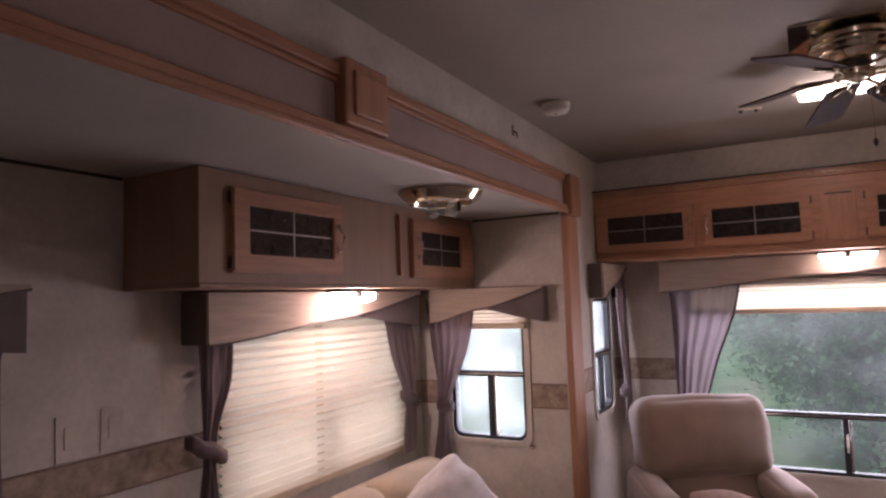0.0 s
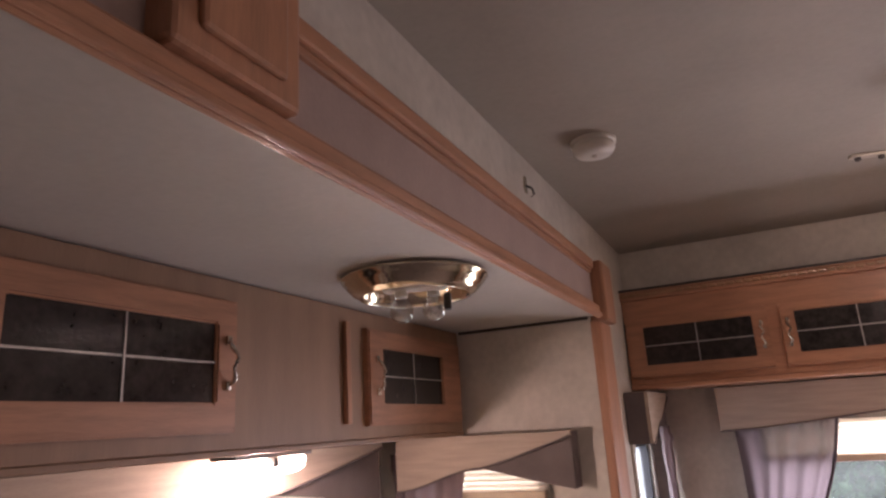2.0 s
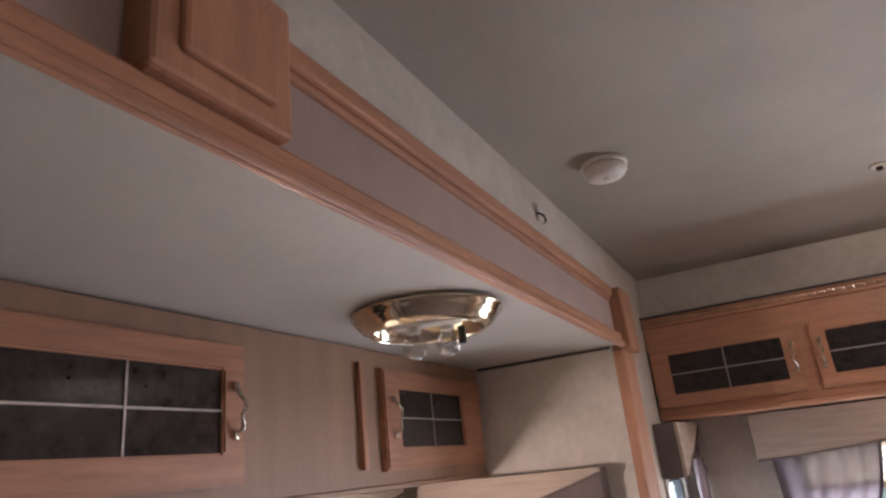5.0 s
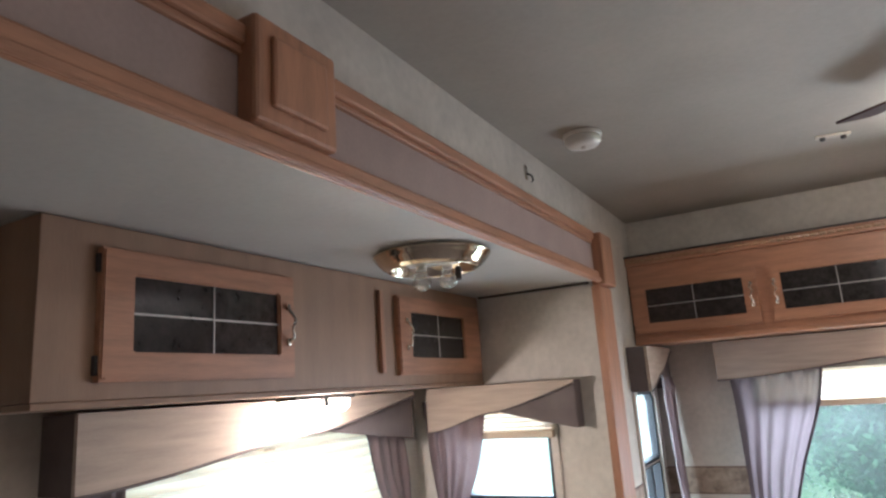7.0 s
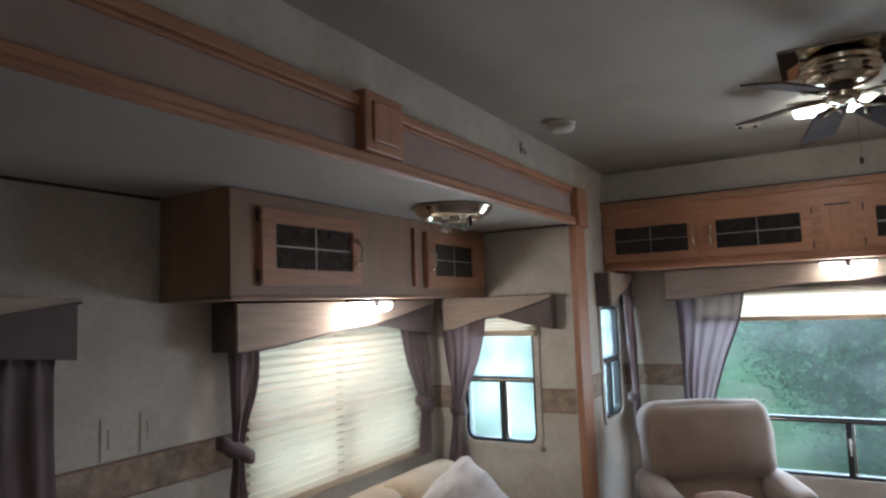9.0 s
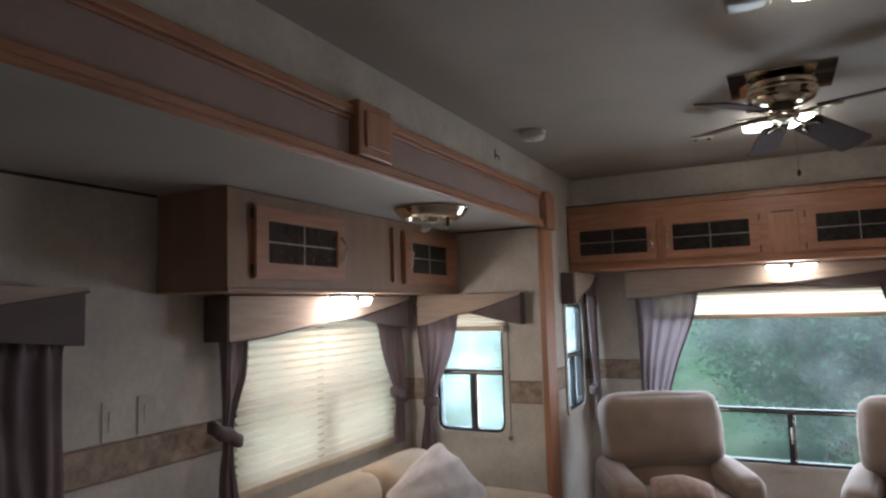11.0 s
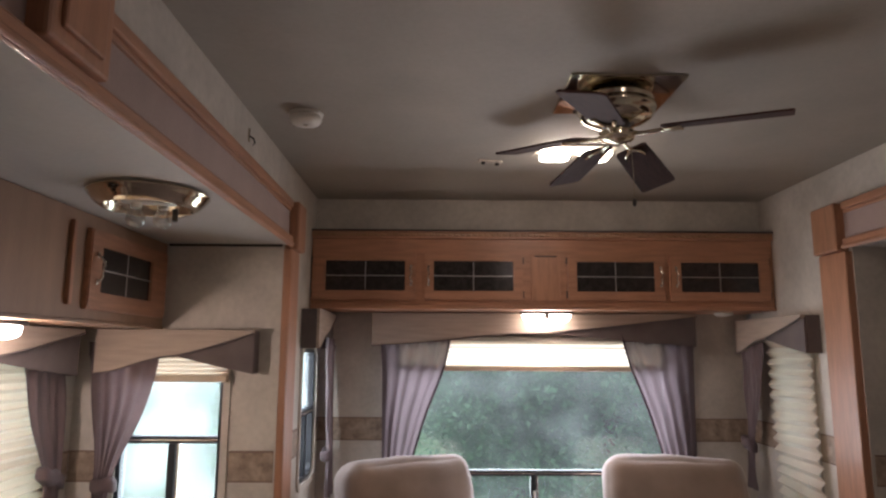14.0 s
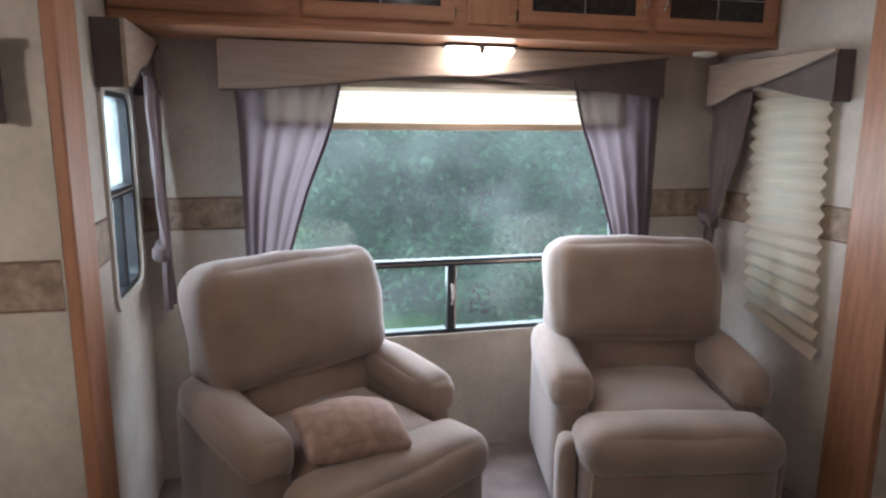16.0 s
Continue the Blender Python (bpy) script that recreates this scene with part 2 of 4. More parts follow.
def prism(pts, y0, y1, bm=None):
    """A polygon of (x, z) points drawn out from y0 to y1."""
    own = bmesh.new()
    a = [own.verts.new((x, y0, z)) for x, z in pts]
    b = [own.verts.new((x, y1, z)) for x, z in pts]
    own.faces.new(a)
    own.faces.new(b[::-1])
    for i in range(len(pts)):
        j = (i + 1) % len(pts)
        own.faces.new((a[i], b[i], b[j], a[j]))
    return merge(bm, own)


def round_rect(x0, x1, z0, z1, r, n=5):
    pts = []
    for cx, cz, a0 in ((x1 - r, z1 - r, 0), (x0 + r, z1 - r, 90), (x0 + r, z0 + r, 180), (x1 - r, z0 + r, 270)):
        for k in range(n + 1):
            a = radians(a0 + 90 * k / n)
            pts.append((cx + r * math.cos(a), cz + r * math.sin(a)))
    return pts


def ring(outer, inner, y0, y1, bm=None):
    own = bmesh.new()
    vs = [[own.verts.new((x, y, z)) for x, z in loop] for loop in (outer, inner) for y in (y0, y1)]
    n = len(outer)
    for i in range(n):
        j = (i + 1) % n
        own.faces.new((vs[0][i], vs[0][j], vs[2][j], vs[2][i]))
        own.faces.new((vs[1][i], vs[3][i], vs[3][j], vs[1][j]))
        own.faces.new((vs[0][i], vs[1][i], vs[1][j], vs[0][j]))
        own.faces.new((vs[2][i], vs[2][j], vs[3][j], vs[3][i]))
    return merge(bm, own)


def lathe(profile, n=32, centre=(0, 0, 0), squash=(1, 1)):
    bm = bmesh.new()
    rows = []
    for r, z in profile:
        rows.append([bm.verts.new((centre[0] + squash[0] * r * math.cos(2 * math.pi * k / n), centre[1] + squash[1] * r * math.sin(2 * math.pi * k / n),
                                   centre[2] + z)) for k in range(n)])
    for a, b in zip(rows, rows[1:]):
        for k in range(n):
            bm.faces.new((a[k], a[(k + 1) % n], b[(k + 1) % n], b[k]))
    bm.faces.new(rows[0][::-1])
    bm.faces.new(rows[-1])
    return bm


def tube(points, r, n=8, bm=None, radii=None):
    own = bmesh.new()
    rows = []
    pts = [Vector(p) for p in points]
    for i, p in enumerate(pts):
        d = (pts[min(i + 1, len(pts) - 1)] - pts[max(i - 1, 0)]).normalized()
        a = d.orthogonal().normalized() if abs(d.z) > 0.9 else d.cross(Vector((0, 0, 1))).normalized()
        b = d.cross(a)
        rr = radii[i] if radii else r
        rows.append([own.verts.new(p + a * rr * math.cos(2 * math.pi * k / n) + b * rr * math.sin(2 * math.pi * k / n)) for k in range(n)])
    for s, t in zip(rows, rows[1:]):
        for k in range(n):
            own.faces.new((s[k], s[(k + 1) % n], t[(k + 1) % n], t[k]))
    own.faces.new(rows[0][::-1])
    own.faces.new(rows[-1])
    return merge(bm, own)


def wall(name, along, plane, outer, u0, u1, z0, z1, holes=(), mat=M_PAPER):
    """A wall between its faces at plane and outer, with rectangular holes (u0, u1, z0, z1). along: the axis it runs along."""
    us = sorted({u0, u1, *(v for h in holes for v in h[:2])})
    zs = sorted({z0, z1, *(v for h in holes for v in h[2:])})
    bm = bmesh.new()
    for a, b in zip(us, us[1:]):
        for c, d in zip(zs, zs[1:]):
            if any(h[0] <= (a + b) / 2 <= h[1] and h[2] <= (c + d) / 2 <= h[3] for h in holes):
                continue
            if along == "x":
                box(a, b, min(plane, outer), max(plane, outer), c, d, 0, bm)
            else:
                box(min(plane, outer), max(plane, outer), a, b, c, d, 0, bm)
    bmesh.ops.remove_doubles(bm, verts=bm.verts[:], dist=1e-5)
    return tagged(obj(name, bm, mat), kind="structure")


# ---- the shell ----
CEIL, SLIDE_CEIL = 2.18, 1.83
XL, XR, YR, YB = -0.925, 1.345, 3.87, -1.9
SX, SY = -1.71, 2.97          # left slide-out: back wall, far wall
RX, RY = 2.10, 2.93           # right slide-out
REAR_HOLE = (-0.53, 0.91, 0.50, 1.46)
SLIDE_HOLE = (-1.53, -1.13, 0.755, 1.40)
BIG_HOLE = (1.62, 2.74, 0.73, 1.42)
LEFT_HOLE = (3.40, 3.76, 0.81, 1.42)
RIGHT_HOLE = (3.29, 3.56, 0.64, 1.44)

FLOOR = box(XL - 0.06, XR + 0.06, YB - 0.07, YR + 0.07, -0.10, 0.0)
box(SX - 0.07, XL - 0.06, -1.26, SY + 0.08, -0.10, 0.0, 0, FLOOR)
box(XR + 0.06, RX + 0.07, -1.26, RY + 0.08, -0.10, 0.0, 0, FLOOR)
tagged(obj("underbody", box(XL - 0.05, XR + 0.05, YB - 0.06, YR + 0.06, -1.02, -0.102), M_SIDING), "plain white skirted underbody of the trailer", "underbody", kind="structure")
floor = tagged(obj("floor", FLOOR, M_CARPET), "mauve-brown cut pile carpet floor of the trailer", "floor", kind="structure")
tagged(obj("ceiling", box(XL - 0.05, XR + 0.05, YB - 0.1, YR + 0.1, CEIL, CEIL + 0.08), M_CEILING), "grey-beige vinyl ceiling of the lounge", "ceiling", kind="structure")
tagged(obj("ceiling_slide_left", box(SX - 0.1, XL + 0.026, -1.25, SY - 0.001, SLIDE_CEIL, SLIDE_CEIL + 0.012), M_CEILING_PALE), "white vinyl ceiling of the slide-out", "ceiling", kind="structure")
tagged(obj("ceiling_slide_right", box(XR - 0.026, RX + 0.1, -1.25, RY - 0.001, SLIDE_CEIL, SLIDE_CEIL + 0.012), M_CEILING_PALE), "white vinyl ceiling of the slide-out", "ceiling", kind="structure")
tagged(wall("wall_rear", "x", YR, YR + 0.07, XL - 0.06, XR + 0.06, 0, CEIL, [REAR_HOLE]), "beige mottled wallpaper on the rear wall", "wall")
tagged(wall("wall_front", "x", YB, YB - 0.07, XL - 0.06, XR + 0.06, 0, CEIL), "plain beige papered wall behind the walk", "wall")
tagged(wall("wall_left", "y", XL, XL - 0.055, SY + 0.082, YR, 0, CEIL, [LEFT_HOLE]), "beige papered side wall with a narrow window", "wall")
tagged(wall("wall_left_over_slide", "y", XL, XL - 0.055, -1.2, SY + 0.082, SLIDE_CEIL + 0.014, CEIL), "beige papered wall strip over the slide-out", "wall")
tagged(wall("wall_left_front", "y", XL, XL - 0.055, YB, -1.2, 0, CEIL), "plain beige papered side wall", "wall")
tagged(wall("wall_right", "y", XR, XR + 0.055, RY + 0.082, YR, 0, CEIL, [RIGHT_HOLE]), "beige papered side wall with a narrow window", "wall")
tagged(wall("wall_right_over_slide", "y", XR, XR + 0.055, -1.2, RY + 0.082, SLIDE_CEIL + 0.014, CEIL), "beige papered wall strip over the slide-out", "wall")
tagged(wall("wall_right_front", "y", XR, XR + 0.055, YB, -1.2, 0, CEIL), "plain beige papered side wall", "wall")
tagged(wall("wall_slide_back", "y", SX, SX - 0.07, -1.2, SY, 0, SLIDE_CEIL, [BIG_HOLE]), "beige papered back wall of the slide-out", "wall")
tagged(wall("wall_slide_far", "x", SY, SY + 0.08, SX - 0.07, XL + 0.002, 0, SLIDE_CEIL, [SLIDE_HOLE]), "beige papered end wall of the slide-out", "wall")
tagged(wall("wall_slide_near", "x", -1.2, -1.26, SX - 0.07, XL, 0, SLIDE_CEIL), "plain beige papered end wall", "wall")
tagged(wall("wall_right_slide_back", "y", RX, RX + 0.07, -1.2, RY, 0, SLIDE_CEIL), "plain beige papered back wall of the slide-out", "wall")
tagged(wall("wall_right_slide_far", "x", RY, RY + 0.08, XR - 0.002, RX + 0.07, 0, SLIDE_CEIL), "beige papered end wall of the slide-out", "wall")
tagged(wall("wall_right_slide_near", "x", -1.2, -1.26, XR, RX + 0.07, 0, SLIDE_CEIL), "plain beige papered end wall", "wall")
for nm, bmx in (("ceiling_bead_back", (SX, SX + 0.006, -1.19, 1.262)), ("ceiling_bead_far", (-1.38, XL - 0.004, SY - 0.006, SY))):
    tagged(obj(nm, box(*bmx, SLIDE_CEIL - 0.009, SLIDE_CEIL), M_DARK), "thin dark bead where wall and ceiling meet", "trim", kind="structure")
# soffit behind the crown of the rear cabinets
tagged(obj("soffit_rear", box(XL, XR, 3.66, YR, 1.99, CEIL), M_PAPER), "beige papered soffit over the rear cabinets", "soffit", kind="structure")


def border(name, along, plane, face, u0, u1, z0, z1, holes=()):
    """A papered border band, 3 mm proud of its wall, with a thin dark line along both edges."""
    e = tagged(new(name), "brown marbled wallpaper border band with leaf pattern", "wallpaper border", kind="structure")
    for c, d, mat, proud, nm in ((z0, z1, M_BORDER, 0.003, "band"), (z0, z0 + 0.006, M_BORDER_EDGE, 0.0045, "edge_line"), (z1 - 0.006, z1, M_BORDER_EDGE, 0.0045, "edge_line")):
        bm = bmesh.new()
        a = u0
        for h0, h1 in sorted(holes) + [(u1, u1)]:
            if h0 > a:
                if along == "x":
                    box(a, h0, min(plane, plane + face * proud), max(plane, plane + face * proud), c, d, 0, bm)
                else:
                    box(min(plane, plane + face * proud), max(plane, plane + face * proud), a, h0, c, d, 0, bm)
            a = h1
        part(nm, bm, mat, e)


border("border_rear", "x", YR, -1, XL + 0.004, XR - 0.004, 0.953, 1.07, [(REAR_HOLE[0] - 0.03, REAR_HOLE[1] + 0.03)])
border("border_left", "y", XL, 1, SY + 0.12, YR - 0.004, 0.953, 1.07, [(LEFT_HOLE[0] - 0.03, LEFT_HOLE[1] + 0.03)])
border("border_right", "y", XR, -1, RY + 0.19, YR - 0.004, 0.953, 1.07, [(RIGHT_HOLE[0] - 0.03, RIGHT_HOLE[1] + 0.03)])
border("border_slide_back", "y", SX, 1, -1.19, SY - 0.004, 0.915, 1.03, [(BIG_HOLE[0] - 0.03, BIG_HOLE[1] + 0.03)])
border("border_slide_far", "x", SY, -1, SX + 0.004, XL - 0.004, 0.915, 1.03, [(SLIDE_HOLE[0] - 0.03, SLIDE_HOLE[1] + 0.03)])
border("border_right_slide", "x", RY, -1, XR + 0.01, RX - 0.004, 0.915, 1.03)

# ---- oak headers and posts round the slide-outs ----


def slide_trim(name, x, side, y_far, y_post0, y_post1, blocks):
    """side: +1 when the room lies towards +x of the trim."""
    e = tagged(new(name), "oak trim header with mauve panels, blocks and an upright post round the slide-out", "trim", kind="structure")

    def sb(d0, d1, y0, y1, z0, z1, bevel=0.003):
        a, b = x + side * d0, x + side * d1
        return box(min(a, b), max(a, b), y0, y1, z0, z1, bevel)

    part("header_panel", sb(0.0, 0.018, -1.2, y_post0 + 0.01, 1.84, 2.0), M_MAUVE, e, "mauve vinyl header panel")
    part("lower_moulding", sb(0.026, 0.038, -1.2, y_post0, 1.821, 1.863, 0.005), M_OAK, e)
    part("lower_bead", sb(0.034, 0.044, -1.2, y_post0, 1.824, 1.839, 0.004), M_OAK, e)
    part("upper_moulding", sb(-0.0, 0.034, -1.2, y_post0, 1.982, 2.014, 0.006), M_OAK, e)
    part("upper_bead", sb(0.0, 0.026, -1.2, y_post0, 1.968, 1.982, 0.004), M_OAK, e)
    part("post", sb(-0.045, 0.032, y_post0, y_post1, 0.0, 1.815, 0.006), M_OAK_Z, e)
    part("end_block", sb(0.0, 0.056, y_post0 + 0.012, y_post1 - 0.004, 1.816, 2.012, 0.008), M_OAK_Z, e)
    for y0, y1 in blocks:
        bl = part("block", sb(0.0, 0.052, y0, y1, 1.863, 2.03, 0.007), M_OAK_Z, e)
        part("block_panel", sb(0.05, 0.060, y0 + 0.03, y1 - 0.03, 1.890, 2.003, 0.006), M_OAK_Z, bl)


slide_trim("trim_left", XL, 1, SY, 2.972, 3.13, [(1.262, 1.445)])
slide_trim("trim_right", XR, -1, RY, 2.935, 3.115, [(0.9, 1.08)])

# ---- windows ----


def window(name, m, w, h, bar, mullion, label, high_glare=False, low_mist_glare=False, lever=False, corner=0.05):
    """A black-framed trailer window in a hole of w x h; local x along the wall, -y into the room, origin at the hole's lower left."""
    e = thing(name, m, label, "window", kind="structure")
    part("inner_trim", ring(round_rect(-0.025, w + 0.025, -0.025, h + 0.025, 0.055), round_rect(0.002, w - 0.002, 0.002, h - 0.002, corner), -0.010, 0.0), M_PAPER, e, "cream clamp ring")
    part("frame", ring(round_rect(0.001, w - 0.001, 0.001, h - 0.001, corner), round_rect(0.018, w - 0.018, 0.018, h - 0.018, corner - 0.012), 0.004, 0.05), M_BLACK, e)
    part("crossbar", box(0.016, w - 0.016, 0.0, 0.045, bar - 0.014, bar + 0.014, 0.004), M_BLACK, e)
    part("crossbar_track", box(0.016, w - 0.016, -0.004, 0.0, bar - 0.004, bar + 0.003, 0.001), M_PEWTER, e)
    part("mullion", box(mullion - 0.014, mullion + 0.014, 0.002, 0.04, 0.016, bar - 0.014, 0.003), M_BLACK, e)
    part("sash_edge", box(mullion + 0.016, mullion + 0.026, 0.012, 0.034, 0.018, bar - 0.014, 0.002), M_PEWTER, e)
    # cloudy panes imitate daylight glare; only the lower pair of window_2 is misted
    for nm, a, b, c, d, y, mat in (("upper_pane", 0.016, w - 0.016, bar + 0.012, h - 0.016, 0.03, M_GLASS_MIST_GLARE if high_glare else M_GLASS),
                                   ("sliding_pane", 0.016, mullion, 0.016, bar - 0.012, 0.026, M_GLASS_MIST_GLARE if low_mist_glare else M_GLASS),
                                   ("fixed_pane", mullion, w - 0.016, 0.016, bar - 0.012, 0.036, M_GLASS_MIST_GLARE if low_mist_glare else M_GLASS)):
        p = part(nm, box(a, b, y, y + 0.003, c, d), mat, e)
        p.visible_shadow = False
    if lever:
        part("latch", tube([(mullion + 0.004, -0.002, bar * 0.42), (mullion + 0.004, -0.018, bar * 0.5), (mullion + 0.004, -0.018, bar * 0.62), (mullion + 0.004, -0.002, bar * 0.7)], 0.006), M_WHITE, e, "white latch")
    return e


window("window_1", pose(REAR_HOLE[0], YR, REAR_HOLE[2]), REAR_HOLE[1] - REAR_HOLE[0], REAR_HOLE[3] - REAR_HOLE[2], 0.292, 0.722, "wide black-framed rear window with two sliding lower panes", lever=True)
window("window_2", pose(SLIDE_HOLE[0], SY, SLIDE_HOLE[2]), 0.40, 0.645, 0.315, 0.21, "black-framed slide-out window with misted lower panes", high_glare=True, low_mist_glare=True)
window("window_3", pose(SX, BIG_HOLE[0], BIG_HOLE[2], 0, 0, 90), 1.12, 0.69, 0.3, 0.55, "wide window behind a lowered pleated blind")
window("window_4", pose(XL, LEFT_HOLE[0], LEFT_HOLE[2], 0, 0, 90), 0.36, 0.61, 0.31, 0.18, "narrow black-framed side window with two lower panes", high_glare=True, low_mist_glare=True)
window("window_5", pose(XR, RIGHT_HOLE[1], RIGHT_HOLE[2], 0, 0, -90), 0.27, 0.80, 0.31, 0.135, "narrow side window behind a crooked blind", high_glare=True, low_mist_glare=True)

# ---- valances, blinds, curtains ----


def valance(m, w, h, d, peak, label):
    e = thing("valance", m, label, "valance", "window valances")
    part("top_board", box(0.012, w - 0.012, -d + 0.012, -0.002, -0.014, 0), M_VALANCE, e)
    n = 24
    low = []
    for k in range(n + 1):
        u = k / n
        if u < peak:
            s = u / peak
            s = s * s * (3 - 2 * s)
            z = -h * (1 - 0.40 * s)
        else:
            s = (u - peak) / (1 - peak)
            z = -h * (0.60 - 0.52 * s ** 1.15)
        low.append((0.002 + u * (w - 0.004), z))
    part("swag", prism([(0.002, 0.0)] + low + [(w - 0.002, 0.0)], -d, -d + 0.012), M_VALANCE, e)
    wing = [(peak * w * 0.93, -h * 0.50), (w - 0.004, -0.012), (w - 0.004, -h), (w * (peak + (1 - peak) * 0.55), -h * 0.84), (peak * w, -h * 0.60)]
    part("wing", prism(wing, -d + 0.013, -d + 0.022), M_VALANCE_DARK, e, "dark taupe wing panel")
    part("side_return", box(0.002, 0.012, -d + 0.013, -0.002, -h, -0.001, 0.002), M_VALANCE_DARK, e)
    part("side_return", box(w - 0.012, w - 0.002, -d + 0.023, -0.002, -h, -0.001, 0.002), M_VALANCE_DARK, e)
    piping = [Vector((x, -d - 0.001, z)) for x, z in low]
    part("piping", tube(piping, 0.004, 6), M_VALANCE_DARK, e, "dark piping cord")
    return e


valance(pose(-0.645, YR, 1.605), 1.685, 0.165, 0.10, 0.52, "tan swagged fabric valance with a dark wing over the rear window")
valance(pose(SX, 1.47, 1.482, 0, 0, 90), 1.30, 0.165, 0.13, 0.60, "tan swagged fabric valance glowing under the cabinet lamp")
valance(pose(-1.60, SY, 1.487), 0.60, 0.165, 0.088, 0.50, "tan valance with crossed dark wing over the slide-out window")
valance(pose(SX, -0.30, 1.505, 0, 0, 90), 1.235, 0.165, 0.13, 0.5, "tan valance in shade over the dinette window")
valance(pose(XL, 3.36, 1.60, 0, 0, 90), 0.50, 0.18, 0.085, 0.5, "tan valance over the narrow side window")
valance(pose(XR, 3.83, 1.575, 0, 0, -90), 0.64, 0.165, 0.085, 0.45, "tan valance with dark wing over the crooked blind")


def pleated(e, name, w, top, bottom, pleats, depth, y, mat, sag=None):
    """A pleated sheet that hangs from z = top to z = bottom."""
    bm = bmesh.new()
    cols, rows = 16, []
    for i in range(pleats * 4 + 1):
        v = i / (pleats * 4)
        row = []
        for k in range(cols + 1):
            u = k / cols
            z = top + (bottom - top) * v
            x = u * w
            if sag:
                dx, dz = sag(u, v)
                x, z = x + dx, z + dz
            zig = abs(((v * pleats) % 1.0) - 0.5) * 2
            row.append(bm.verts.new((x, y - depth * zig + 0.0012 * noise.noise(Vector((u * 9, v * 40, w))), z + 0.0016 * noise.noise(Vector((u * 5, v * 30, 3 + w))))))
        rows.append(row)
    for a, b in zip(rows, rows[1:]):
        for k in range(cols):
            bm.faces.new((a[k], a[k + 1], b[k + 1], b[k]))
    return part(name, bm, mat, e)


def blind(m, w, top, bottom, pleats, label, depth=0.018, sag=None, rail=True, mat=M_BLIND, slots=0.0):
    e = thing("pleated_blind", m, label, "blind", "pleated blinds")
    part("head_rail", box(0, w, -0.05, -0.014, top, top + 0.025, 0.003), M_CREAM, e)
    pleated(e, "pleats", w, top, bottom, pleats, depth, -0.018, mat, sag)
    if slots:
        for k in range(pleats):
            z = top + (bottom - top) * (k + 1.02) / pleats
            part("cord_slot", box(slots - 0.022, slots + 0.022, -0.020 - depth, -0.014 - depth, z - 0.0035, z + 0.0035, 0.002, None, 1), M_BLIND_RAIL, e)
    if rail:
        part("bottom_rail", box(0, w, -0.044, -0.016, bottom - 0.026, bottom, 0.004), M_BLIND_RAIL, e)
    return e


blind(pose(-0.50, YR, 0), 1.38, 1.46, 1.335, 5, "cream pleated blind pulled up over the rear window, glowing with daylight")
blind(pose(SX, 1.60, 0, 0, 0, 90), 1.17, 1.44, 0.755, 22, "cream pleated blind lowered over the wide window, glowing", depth=0.03, slots=0.5)
blind(pose(-1.47, SY, 0), 0.36, 1.40, 1.315, 5, "cream pleated blind folded up over the slide-out window", depth=0.03)


def droop(u, v):
    return 0.05 * v * v, -0.07 * v ** 3 * u + 0.03 * v * math.sin(v * 4) * (u - 0.5)


blind(pose(XR, 3.60, 0, 0, 0, -90), 0.36, 1.46, 0.62, 17, "broken cream pleated blind hanging crooked in the side window", depth=0.026, sag=droop, rail=False, mat=M_BLIND_DIM)


def eased(z, zs, vs):
    """A smooth curve through the values vs at the falling heights zs."""
    i = max(k for k in range(len(zs) - 1) if z <= zs[k] + 1e-6)
    slope = [(vs[min(k + 1, len(vs) - 1)] - vs[max(k - 1, 0)]) / (zs[min(k + 1, len(vs) - 1)] - zs[max(k - 1, 0)]) for k in range(len(vs))]
    h = zs[i + 1] - zs[i]
    f = (z - zs[i]) / h
    return ((1 + 2 * f) * (1 - f) ** 2 * vs[i] + f * (1 - f) ** 2 * h * slope[i] + f * f * (3 - 2 * f) * vs[i + 1] + f * f * (f - 1) * h * slope[i + 1])


